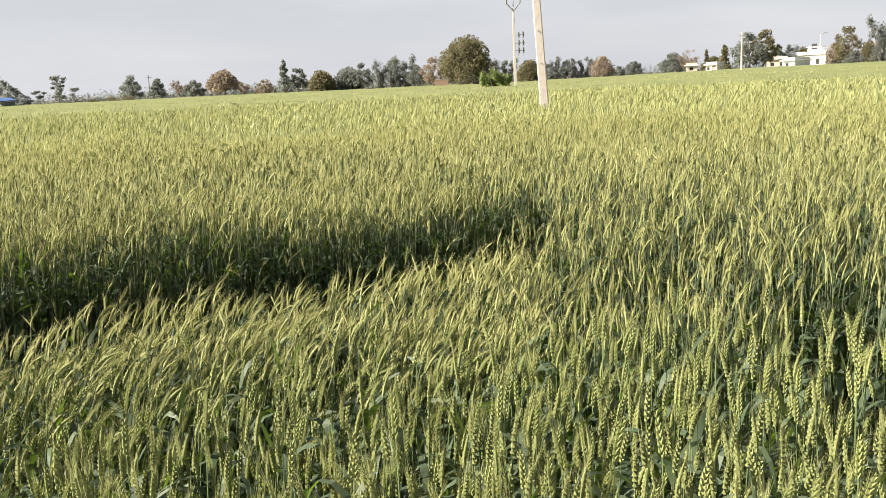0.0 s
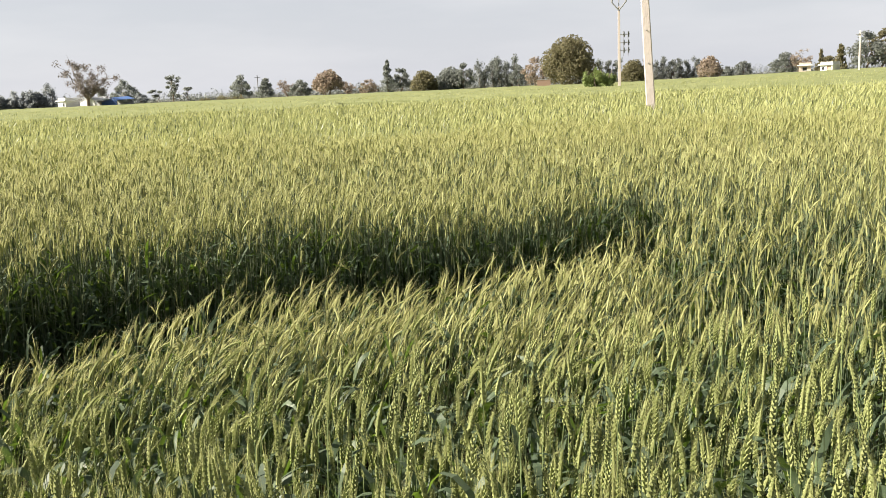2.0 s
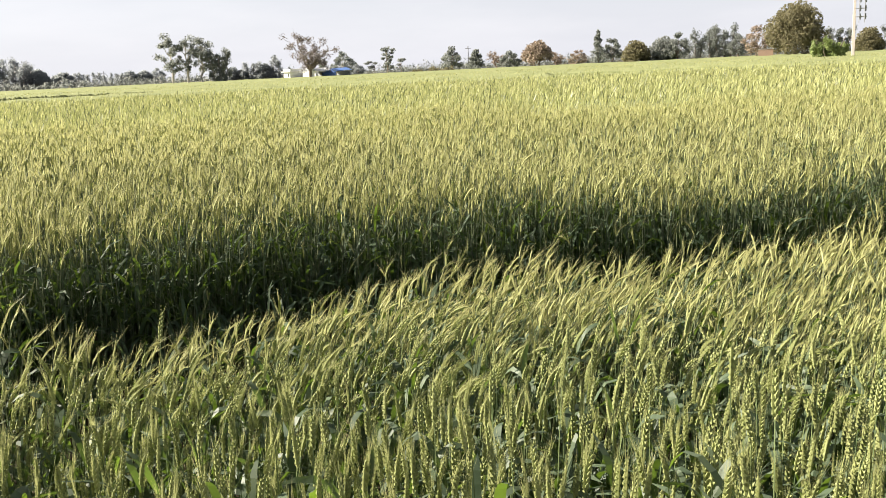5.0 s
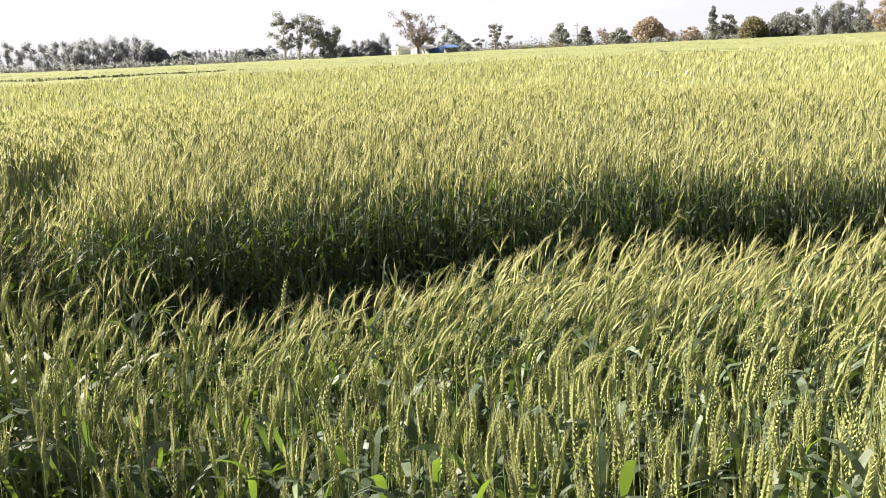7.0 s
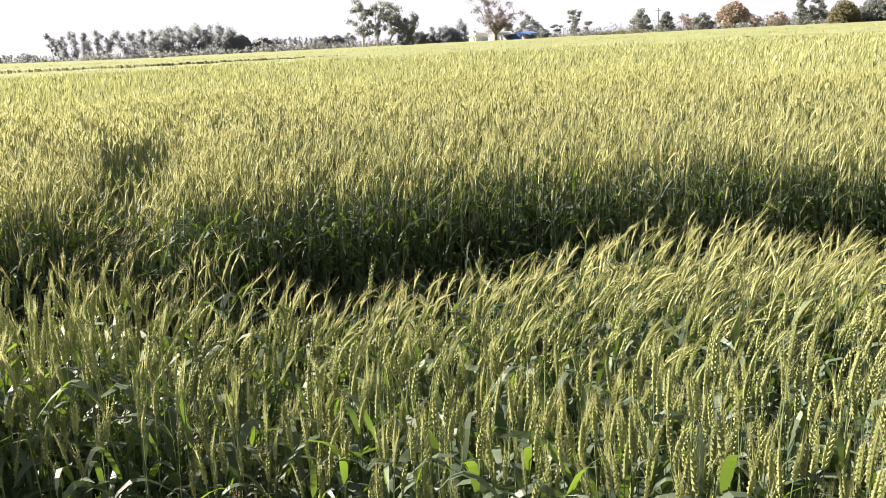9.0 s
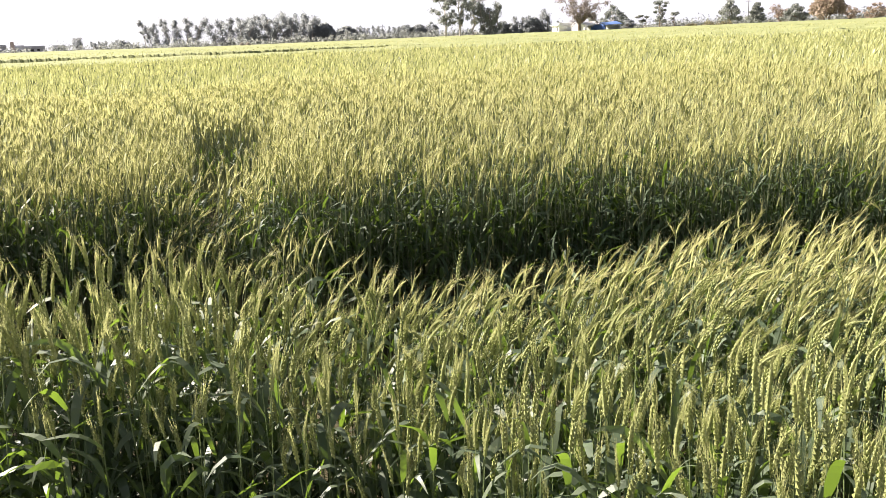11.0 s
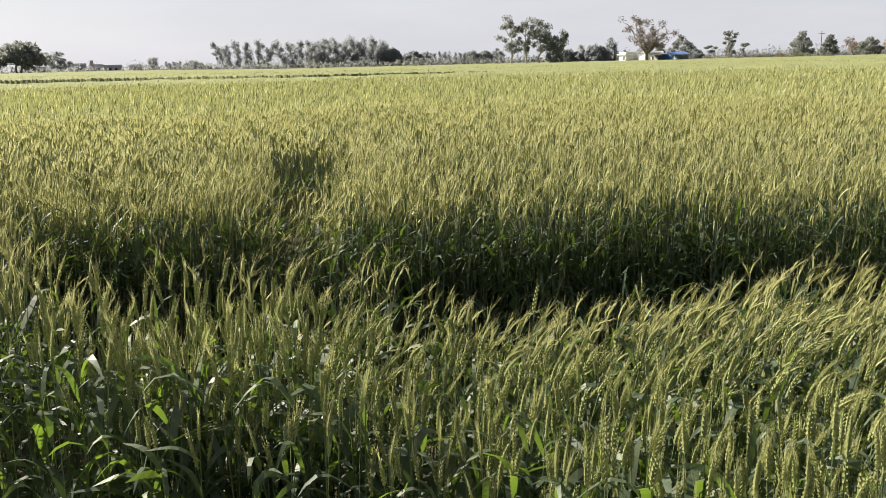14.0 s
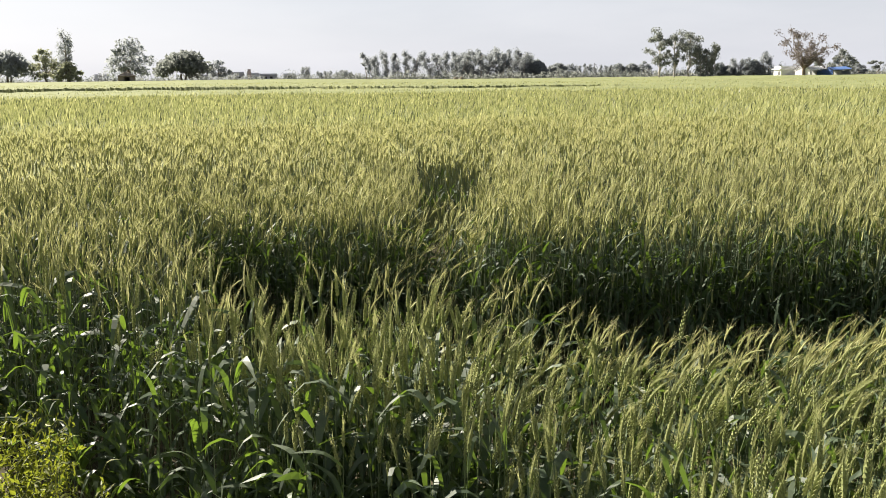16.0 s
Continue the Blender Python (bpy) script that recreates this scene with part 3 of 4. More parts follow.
tagged(mesh_object("field_bank", np.stack([bx, by, bz], -1), quad, [BANK]), "low grassy earth bank between two wheat fields", "bank", "", "structure")

# ground: one sheet to the horizon
RG = np.concatenate([[0.01], np.exp(np.linspace(math.log(1.0), math.log(4500), 90))])
AG = np.radians(np.linspace(-180, 180, 181)[:-1])
ga, gr = np.meshgrid(AG, RG)
gx, gy = gr * np.sin(ga), gr * np.cos(ga)
nr, na = gx.shape
ii, jj = np.meshgrid(np.arange(nr - 1), np.arange(na), indexing="ij")
q0, q1 = ii * na + jj, ii * na + (jj + 1) % na
quad = np.stack([q0, q1, q1 + na, q0, q1 + na, q0 + na], -1).reshape(-1, 3)
tagged(mesh_object("ground", np.stack([gx, gy, ground_z(gx, gy)], -1), quad, [SOIL], smooth=True), "brown field soil with thin green growth", "ground", "", "structure")


# ---- trees ----
def leaf_clumps(batch, centre, radii, count, size, shell, mat, droop=0.0):
    """Small folded leaf sprays scattered through an ellipsoid, most of them near its skin."""
    d = rng.normal(0, 1, (count, 3))
    d /= np.linalg.norm(d, axis=1, keepdims=True)
    rad = rng.uniform(0, 1, count) ** shell
    p = np.asarray(centre) + d * rad[:, None] * np.asarray(radii)
    a = rng.normal(0, 1, (count, 3))
    a[:, 2] -= droop * 2
    a /= np.linalg.norm(a, axis=1, keepdims=True)
    b = np.cross(a, rng.normal(0, 1, (count, 3)))
    b /= np.linalg.norm(b, axis=1, keepdims=True) + 1e-9
    c = np.cross(a, b)
    s = (size * rng.uniform(0.55, 1.35, count))[:, None]
    v = np.stack([p - a * s, p + b * s * 0.45 + c * s * 0.15, p + a * s, p - b * s * 0.45 + c * s * 0.15], 1)
    t = np.array([[0, 1, 2], [0, 2, 3]])
    batch.add(v, (np.arange(count) * 4)[:, None, None] + t[None], mat)


def limb(batch, a, b, r0, r1, k=5, wobble=0.06, sides=5):
    a, b = np.asarray(a, float), np.asarray(b, float)
    s = np.linspace(0, 1, k)[:, None]
    p = a + (b - a) * s
    ln = np.linalg.norm(b - a)
    p[1:-1] += rng.normal(0, wobble * ln, (k - 2, 3)) * np.array([1, 1, 0.4])
    tubes(batch, p[None], np.linspace(r0, r1, k), sides, 0, np.array([rng.uniform(0, 6)]))
    return p


def plant_tree(label, az, dist, top_deg, wide_deg, form, leaf_mat, bark_mat=None, name="tree", fill=1.0, fine=1.0):
    """A tree on the skyline: form sets how trunk, limbs and crown are laid out."""
    x, y = dist * math.sin(radians(az)), dist * math.cos(radians(az))
    g = float(ground_z(np.array(x), np.array(y)))
    h = 1.6 + dist * math.tan(radians(top_deg)) - g
    w = max(dist * radians(wide_deg) * 1.15, 0.5)
    root = new(name)
    root.matrix_world = pose(x, y, g - 0.05)
    tagged(root, label, name.replace("_", " "), "trees on the skyline" if name == "tree" else "")
    wood, crown = Batch(), Batch()
    up = lambda f: np.array([0, 0, h * f])
    r = w / 2
    tr = 0.022 * h + 0.04
    lobes = []
    if form == "dome":
        base = limb(wood, (0, 0, 0), up(0.28) + rng.normal(0, 0.02 * h, 3) * (1, 1, 0), tr * 1.5, tr)[-1]
        for i in range(17):
            a = i * 2.4
            q = math.sqrt((i + 0.5) / 17)
            c = np.array([math.cos(a) * q * r * 0.76, math.sin(a) * q * r * 0.76, h * (0.26 + 0.54 * (1 - q * q) + rng.uniform(-0.04, 0.04))])
            lobes.append((c, np.array([r * 0.42, r * 0.42, h * 0.21]) * rng.uniform(0.85, 1.15)))
            if i % 2 == 0:
                limb(wood, base, c, tr * 0.6, tr * 0.12)
        count, size, shell = 210, 0.038 * w + 0.05, 0.26
    elif form == "umbrella":
        for q in (-0.2, 0.18):
            base = limb(wood, (q * r * 0.5, 0, 0), (q * r, 0, h * 0.34), tr * 1.3, tr * 0.9)[-1]
        for i in range(16):
            a = i * 2.4
            q = math.sqrt((i + 0.5) / 16)
            c = np.array([math.cos(a) * q * r * 0.78, math.sin(a) * q * r * 0.78, h * (0.40 + 0.42 * (1 - q * q) + rng.uniform(-0.04, 0.04))])
            lobes.append((c, np.array([r * 0.36, r * 0.36, h * 0.19])))
            limb(wood, base, c, tr * 0.5, tr * 0.1)
        count, size, shell = 230, 0.036 * w + 0.05, 0.35
    elif form == "tall":
        stems = max(1, int(w / (0.28 * h)) + 1)
        for sidx in range(stems):
            ox = (sidx - (stems - 1) / 2) * w * 0.42 if stems > 1 else 0.0
            hh = h * (1.0 if sidx % 2 == 0 else rng.uniform(0.82, 0.98))
            path = limb(wood, (ox * 0.6, rng.uniform(-0.5, 0.5), 0), (ox, rng.uniform(-0.5, 0.5), hh * 0.92), tr * 0.9, tr * 0.2, 7, 0.018)
            for i in range(12):
                f = 0.20 + 0.74 * (i / 11) ** 0.9
                p = path[min(6, int(f * 6.9))]
                spread = r / stems * (1.75 - 0.9 * abs(f - 0.5))
                a = rng.uniform(0, 6.28)
                c = np.array([p[0] + math.cos(a) * spread * rng.uniform(0.0, 0.65), p[1] + math.sin(a) * spread * 0.6, hh * f + rng.uniform(-0.03, 0.03) * h])
                lobes.append((c, np.array([spread * 0.72, spread * 0.72, h * 0.14]) * rng.uniform(0.6, 1.2)))
                limb(wood, p * (1, 1, 0.96), c, tr * 0.3, tr * 0.08, 4)
        count, size, shell = 100, 0.027 * min(w, h * 0.5) + 0.07, 0.8
    elif form == "gum":
        trunk = limb(wood, (0, 0, 0), (rng.uniform(-0.12, 0.12) * w, 0, h * 0.9), tr, tr * 0.25, 9, 0.015)
        for i in range(11):
            f = 0.27 + 0.61 * i / 10
            a, q = i * 2.4 + rng.uniform(-0.4, 0.4), rng.uniform(0.45, 0.95) * (1.05 - 0.45 * abs(f - 0.62) / 0.26)
            foot = trunk[min(8, int(f / 0.9 * 8))]
            end = np.array([foot[0] + math.cos(a) * r * q, math.sin(a) * r * q, min(h * (f + rng.uniform(0.08, 0.18)), h * 0.97)])
            pth = limb(wood, foot, end, tr * 0.4, tr * 0.1, 5, 0.05)
            for j in (3, 4):
                c = pth[j] + rng.normal(0, 0.05 * w, 3)
                lobes.append((c, np.array([r * 0.34, r * 0.34, h * 0.07]) * rng.uniform(0.6, 1.3)))
        lobes.append((trunk[-1], np.array([r * 0.3, r * 0.3, h * 0.08])))
        count, size, shell = 85, 0.022 * w + 0.07, 0.7
    elif form == "cone":
        limb(wood, (0, 0, 0), up(0.95), tr, tr * 0.15, 6, 0.01)
        for i in range(12):
            f = 0.14 + 0.80 * i / 11
            a = i * 2.4
            q = r * (1.0 - 0.82 * f) * rng.uniform(0.8, 1.2)
            lobes.append((np.array([math.cos(a) * q * 0.5, math.sin(a) * q * 0.5, h * f]), np.array([q * 0.75 + 0.1, q * 0.75 + 0.1, h * 0.085])))
        count, size, shell = 90, 0.05 * w + 0.09, 0.4
    elif form == "round":
        base = limb(wood, (0, 0, 0), up(0.35), tr * 1.2, tr * 0.7)[-1]
        for zz, q, around in ((0.36, 0.60, 5), (0.54, 0.70, 5), (0.70, 0.50, 4), (0.86, 0.18, 2)):
            turn = rng.uniform(0, 6.28)
            for i in range(around):
                a = turn + i * 6.283 / around
                qq = q * rng.uniform(0.75, 1.2)
                c = np.array([math.cos(a) * qq * r, math.sin(a) * qq * r, h * (zz + rng.uniform(-0.06, 0.05))])
                lobes.append((c, np.array([r * 0.36, r * 0.36, h * 0.125]) * rng.uniform(0.65, 1.15)))
                limb(wood, base, c, tr * 0.4, tr * 0.1, 4)
        count, size, shell = 95, 0.034 * w + 0.06, 0.5
    elif form == "flat":
        base = limb(wood, (0, 0, 0), up(0.72) + np.array([0.08 * w, 0, 0]), tr * 0.8, tr * 0.4)[-1]
        for i in range(7):
            c = np.array([rng.uniform(-0.85, 0.85) * r, rng.uniform(-0.4, 0.4) * r, h * rng.choice([0.66, 0.86, 0.93])])
            lobes.append((c, np.array([r * 0.36, r * 0.36, h * 0.05])))
            limb(wood, base * (1, 1, rng.uniform(0.6, 1.0)), c, tr * 0.35, tr * 0.1)
        count, size, shell = 60, 0.05 * w + 0.07, 0.5
    elif form == "bare":
        base = limb(wood, (0, 0, 0), up(0.24), tr * 1.5, tr * 1.2, 4, 0.03)[-1]
        for i in range(12):
            a, lift = i * 2.4, -0.15 + 1.05 * ((i * 5) % 12) / 12
            flat = math.sqrt(max(0.05, 1 - lift * lift))
            c = np.array([math.cos(a) * r * 0.9 * flat, math.sin(a) * r * 0.9 * flat, h * (0.60 + 0.36 * lift)])
            pth = limb(wood, base, c, tr * 0.7, tr * 0.12, 6, 0.06)
            for j in range(7):
                s0 = pth[rng.randint(2, 6)]
                e = s0 + rng.normal(0, 0.085 * h, 3) + np.array([0, 0, 0.03 * h])
                e[2] = min(e[2], h)
                p2 = limb(wood, s0, e, tr * 0.22, tr * 0.06, 4, 0.08, 4)
                lobes.append((p2[-1], np.array([0.10, 0.10, 0.08]) * w))
                for _ in range(4):
                    s1 = p2[rng.randint(1, 4)]
                    limb(wood, s1, s1 + rng.normal(0, 0.05 * h, 3), tr * 0.08, tr * 0.03, 3, 0.05, 3)
        count, size, shell = 40, 0.013 * w + 0.05, 0.8
    elif form == "willow":
        for i in range(9):
            a = i * 2.4
            limb(wood, (math.cos(a) * 0.15, math.sin(a) * 0.15, 0), (math.cos(a) * r * 0.7, math.sin(a) * r * 0.5, h * rng.uniform(0.6, 0.95)), 0.05, 0.015)
        for i in range(26):
            a, q = i * 2.4, math.sqrt((i + 0.5) / 26)
            c = np.array([math.cos(a) * q * r * 0.8, math.sin(a) * q * r * 0.8, h * rng.uniform(0.25, 0.98 - 0.4 * q)])
            lobes.append((c, np.array([r * 0.16, r * 0.16, h * 0.15])))
        count, size, shell = 60, 0.16, 0.6
    else:  # a low hedge or bush
        for i in range(9):
            limb(wood, (rng.uniform(-0.8, 0.8) * r, 0, 0), (rng.uniform(-0.8, 0.8) * r, rng.uniform(-0.4, 0.4), h * 0.6), 0.05, 0.02)
            c = np.array([(i / 4 - 1) * r * 0.85, rng.uniform(-0.6, 0.6), h * rng.uniform(0.45, 0.62)])
            lobes.append((c, np.array([r * 0.24, r * 0.24, h * 0.38])))
        count, size, shell = 80, 0.16, 0.4
    for c, rad in lobes:
        leaf_clumps(crown, c, rad, int(count * fill), size * fine, shell, 0, 0.5 if form in ("tall", "willow", "gum") else 0.1)
    t = wood.make("trunk", [bark_mat or BARK], root, True)
    k = crown.make("crown", [leaf_mat], root)
    return root


BIG = "large dense dark-green mango tree beyond the field"
EUC = "tall grey-green eucalyptus with pale stems and gaps"
GREY = "grey-green tree in the hazy row beyond the field"
DRY = "half-bare brown tree with thin dry leaves"
# towards the village and along the far row: bearing, distance, top, width
plant_tree(BIG, 3.47, 160, 2.82, 3.1, "dome", FOL_DARK, fill=3.0, fine=0.62)
plant_tree("bright fresh-green feathery bush beside the pole", 5.3, 82, 1.10, 2.1, "willow", FOL_GREEN, name="bush", fill=1.6)
plant_tree("dense olive tree behind the utility pole", 7.4, 175, 1.17, 1.5, "dome", FOL_DARK)
plant_tree(DRY, 1.35, 165, 1.66, 1.5, "round", FOL_BROWN, fill=0.8)
plant_tree("reddish-brown round tree in thin leaf", 11.85, 190, 1.19, 1.35, "dome", FOL_BROWN, fill=0.7)
plant_tree("orange-brown broad tree in dry leaf", -11.6, 185, 1.38, 1.8, "umbrella", FOL_BROWN, fill=0.9)
plant_tree(DRY, -9.06, 190, 0.70, 1.1, "round", FOL_BROWN, fill=0.7)
plant_tree(DRY, -14.1, 200, 0.84, 1.1, "bare", FOL_BROWN)
plant_tree(DRY, -10.4, 195, 0.58, 0.8, "bare", FOL_BROWN)
plant_tree("large bare spreading tree over the white shed", -25.73, 172, 2.45, 2.5, "bare", FOL_TWIG, BARK, fill=1.2)
for az, dist, top, wide, form, mat in (
        (-7.85, 180, 1.79, 0.85, "cone", FOL_GREY), (-6.98, 182, 1.35, 1.3, "round", FOL_GREY), (-5.58, 175, 1.11, 1.5, "dome", FOL_DARK),
        (-4.0, 178, 1.15, 1.7, "dome", FOL_GREY), (-3.1, 176, 1.45, 1.4, "round", FOL_GREY), (-1.9, 180, 1.47, 0.9, "tall", FOL_GREY)):
    plant_tree(GREY, az, dist, top, wide, form, mat, fill=1.2)
for az, dist, top, wide, form, mat in (
        (-1.1, 182, 1.54, 0.95, "tall", FOL_GREY), (-0.45, 180, 1.68, 1.2, "tall", FOL_GREY), (0.35, 178, 1.23, 1.1, "round", FOL_GREY),
        (5.9, 185, 1.2, 1.2, "tall", FOL_GREY), (8.75, 200, 1.14, 1.0, "tall", FOL_GREY), (9.7, 200, 1.03, 1.1, "round", FOL_GREY)):
    plant_tree(GREY, az, dist, top, wide, form, mat, fill=1.3)
for az, dist, top, wide, form, mat in (
        (10.6, 200, 1.05, 1.0, "tall", FOL_GREY), (12.9, 220, 0.46, 0.8, "round", FOL_GREY), (13.8, 210, 0.79, 1.0, "round", FOL_GREY),
        (16.1, 190, 1.14, 1.6, "round", FOL_GREY), (18.06, 195, 1.17, 0.4, "cone", FOL_DARK), (18.45, 200, 0.85, 1.4, "round", FOL_DARK)):
    plant_tree("grey-green village tree behind low houses", az, dist, top, wide, form, mat, fill=1.2)
plant_tree(DRY, 16.95, 188, 1.16, 1.1, "bare", FOL_BROWN)
for az, dist, top, wide, form, mat in (
        (19.1, 180, 1.37, 0.8, "cone", FOL_DARK), (20.5, 165, 2.05, 2.0, "round", FOL_GREY), (21.3, 168, 2.24, 1.7, "round", FOL_DARK),
        (22.0, 195, 1.08, 1.4, "round", FOL_GREY), (22.8, 195, 1.17, 0.7, "tall", FOL_GREY), (23.5, 190, 1.13, 0.75, "dome", FOL_DARK)):
    plant_tree("dark-green village tree beside white houses", az, dist, top, wide, form, mat, fill=1.2)
for az, dist, top, wide, form, mat in (
        (25.8, 160, 2.15, 1.5, "round", FOL_DARK), (25.15, 165, 1.35, 1.0, "round", FOL_BROWN), (27.7, 160, 2.49, 1.4, "tall", FOL_GREY),
        (26.9, 190, 1.24, 0.9, "dome", FOL_DARK), (29.6, 170, 1.6, 1.6, "round", FOL_GREY), (26.2, 158, 0.62, 1.1, "round", FOL_GREY)):
    plant_tree("green and brown village tree by white walls", az, dist, top, wide, form, mat)
for az, dist, top, wide, form, mat in (
        (-20.92, 190, 1.36, 1.0, "gum", FOL_GREY), (-21.83, 195, 0.60, 0.8, "flat", FOL_GREY), (-20.16, 195, 0.68, 0.75, "flat", FOL_GREY),
        (-16.88, 180, 1.29, 1.3, "round", FOL_GREY), (-15.42, 185, 0.97, 1.25, "cone", FOL_GREY), (-13.3, 190, 0.87, 1.4, "round", FOL_GREY)):
    plant_tree("small grey-green tree standing free at the field's edge", az, dist, top, wide, form, mat, fill=1.2)
plant_tree("low dark-green hedge at the field's edge", -17.7, 170, 0.15, 1.5, "hedge", FOL_DARK, name="hedge")
plant_tree("small dark shrub at the field's edge", -19.1, 175, -0.02, 0.7, "hedge", FOL_DARK, name="shrub")
for az, top, wide in ((-33.88, 2.47, 1.5), (-33.05, 2.31, 1.0), (-32.26, 2.44, 1.4)):
    plant_tree(EUC, az, 170, top, wide * 1.1, "gum", FOL_GREY, PALE_BARK, fill=1.3)
plant_tree(EUC, -31.2, 168, 1.72, 1.2, "tall", FOL_GREY, PALE_BARK, fill=1.8)
plant_tree("grey leaning eucalyptus beside the blue shelter", -23.7, 180, 1.28, 1.4, "round", FOL_GREY, PALE_BARK)
plant_tree(GREY, -24.9, 185, 0.95, 0.6, "tall", FOL_GREY)
for az, top, wide, form in ((-22.84, 0.49, 0.9, "round"), (-27.78, 1.20, 0.75, "tall"), (-28.5, 0.80, 1.1, "dome"), (-29.2, 0.86, 0.9, "tall"),
                            (-29.9, 0.55, 0.9, "round"), (-30.4, 0.6, 0.9, "dome")):
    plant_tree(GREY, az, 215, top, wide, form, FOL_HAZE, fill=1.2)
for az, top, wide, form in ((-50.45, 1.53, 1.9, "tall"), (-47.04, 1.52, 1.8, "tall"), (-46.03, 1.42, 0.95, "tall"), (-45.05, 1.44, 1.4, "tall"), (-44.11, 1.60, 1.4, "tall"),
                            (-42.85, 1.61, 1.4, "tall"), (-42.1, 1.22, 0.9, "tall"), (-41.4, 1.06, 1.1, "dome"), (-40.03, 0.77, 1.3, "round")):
    plant_tree("haze-paled eucalyptus clump across the far field", az, 250, top, wide * 1.2, form, FOL_HAZE, PALE_BARK if form == "tall" else BARK, fill=1.9)
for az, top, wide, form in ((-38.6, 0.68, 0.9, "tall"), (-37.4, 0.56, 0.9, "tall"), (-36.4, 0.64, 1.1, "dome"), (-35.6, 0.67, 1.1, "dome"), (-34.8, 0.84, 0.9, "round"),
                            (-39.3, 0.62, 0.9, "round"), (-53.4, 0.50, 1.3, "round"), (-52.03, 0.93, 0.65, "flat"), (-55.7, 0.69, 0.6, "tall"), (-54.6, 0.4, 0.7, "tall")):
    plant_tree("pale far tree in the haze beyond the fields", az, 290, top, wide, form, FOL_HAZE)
plant_tree("grey-green umbrella-shaped tree on a short trunk", -63.04, 190, 1.76, 2.95, "umbrella", FOL_GREY, fill=1.0)
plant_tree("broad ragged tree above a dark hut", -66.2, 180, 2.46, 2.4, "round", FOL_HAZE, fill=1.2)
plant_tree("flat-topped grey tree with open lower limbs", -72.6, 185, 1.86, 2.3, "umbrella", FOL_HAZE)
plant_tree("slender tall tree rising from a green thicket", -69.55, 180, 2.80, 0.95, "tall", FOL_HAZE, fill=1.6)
plant_tree("rounded yellow-green tree in a thicket", -70.7, 182, 1.94, 1.5, "round", FOL_OLIVE, fill=1.3)
plant_tree("rounded yellow-green tree in a thicket", -69.5, 178, 1.2, 1.5, "round", FOL_OLIVE, fill=1.2)
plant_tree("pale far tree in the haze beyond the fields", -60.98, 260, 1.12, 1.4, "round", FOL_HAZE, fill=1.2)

# the far belt of trees, nobody could count them
belt = Batch()
for az in np.arange(-84, 40, 0.42):
    dist = 420 + 40 * math.sin(az * 1.7)
    top = dist * math.tan(radians(0.36 + 0.14 * math.sin(az * 2.3) + 0.10 * math.sin(az * 5.1 + 1) + rng.uniform(0, 0.10))) + 1.2
    p = toward(az) * dist
    leaf_clumps(belt, (p.x, p.y, top * 0.5), (2.4, 2.4, top * 0.55), 90, 0.42, 0.5, 0)
hedge = Batch()
for az in np.arange(-84, 40, 0.5):
    dist = 228 + 10 * math.sin(az * 1.3)
    top = dist * math.tan(radians(0.20 + 0.12 * math.sin(az * 1.9 + 2) + rng.uniform(-0.05, 0.14) + (0.22 if -10 < az < 13 else 0))) + 1.5
    p = toward(az) * dist
    leaf_clumps(hedge, (p.x, p.y, top * 0.5), (1.6, 1.6, top * 0.55), 100, 0.34, 0.6, 0)
tagged(hedge.make("hedgerow", [FOL_GREY]), "low haze-paled hedgerow running behind the trees", "hedgerow", "", "stuff")
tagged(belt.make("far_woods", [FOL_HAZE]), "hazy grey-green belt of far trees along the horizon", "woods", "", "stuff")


# ---- buildings, poles and small things at the field's edge ----
def box(bm, x0, y0, z0, x1, y1, z1, bevel=0.0):
    vs = [bm.verts.new(p) for p in ((x0, y0, z0), (x1, y0, z0), (x1, y1, z0), (x0, y1, z0), (x0, y0, z1), (x1, y0, z1), (x1, y1, z1), (x0, y1, z1))]
    fs = [bm.faces.new([vs[i] for i in f]) for f in ((3, 2, 1, 0), (4, 5, 6, 7), (0, 1, 5, 4), (1, 2, 6, 5), (2, 3, 7, 6), (3, 0, 4, 7))]
    if bevel:
        bmesh.ops.bevel(bm, geom=list({e for f in fs for e in f.edges}), offset=bevel, segments=1, affect="EDGES")
    return bm


def block(*a, **k):
    return box(bmesh.new(), *a, **k)


def site(name, az, dist, label, category, group="", turn=0.0):
    """An Empty on the ground at a bearing and distance; its -y side faces the field's near edge."""
    x, y = dist * math.sin(radians(az)), dist * math.cos(radians(az))
    root = new(name)
    root.matrix_world = pose(x, y, float(ground_z(np.array(x), np.array(y))), 0, 0, -az + turn)
    return tagged(root, label, category, group)


def walls(w, d, h, t, holes):
    """Four walls with openings right through the front one: holes are (x0, x1, z0, z1)."""
    bm = bmesh.new()
    xs = sorted({-w / 2, w / 2, *[v for q in holes for v in q[:2]]})
    zs = sorted({0.0, h, *[v for q in holes for v in q[2:]]})
    for xa, xb in zip(xs, xs[1:]):
        for za, zb in zip(zs, zs[1:]):
            cx, cz = (xa + xb) / 2, (za + zb) / 2
            if not any(q[0] < cx < q[1] and q[2] < cz < q[3] for q in holes):
                box(bm, xa, -d / 2, za, xb, -d / 2 + t, zb)
    box(bm, -w / 2, d / 2 - t, 0, w / 2, d / 2, h)
    box(bm, -w / 2, -d / 2 + t, 0, -w / 2 + t, d / 2 - t, h)
    box(bm, w / 2 - t, -d / 2 + t, 0, w / 2, d / 2 - t, h)
    return bm


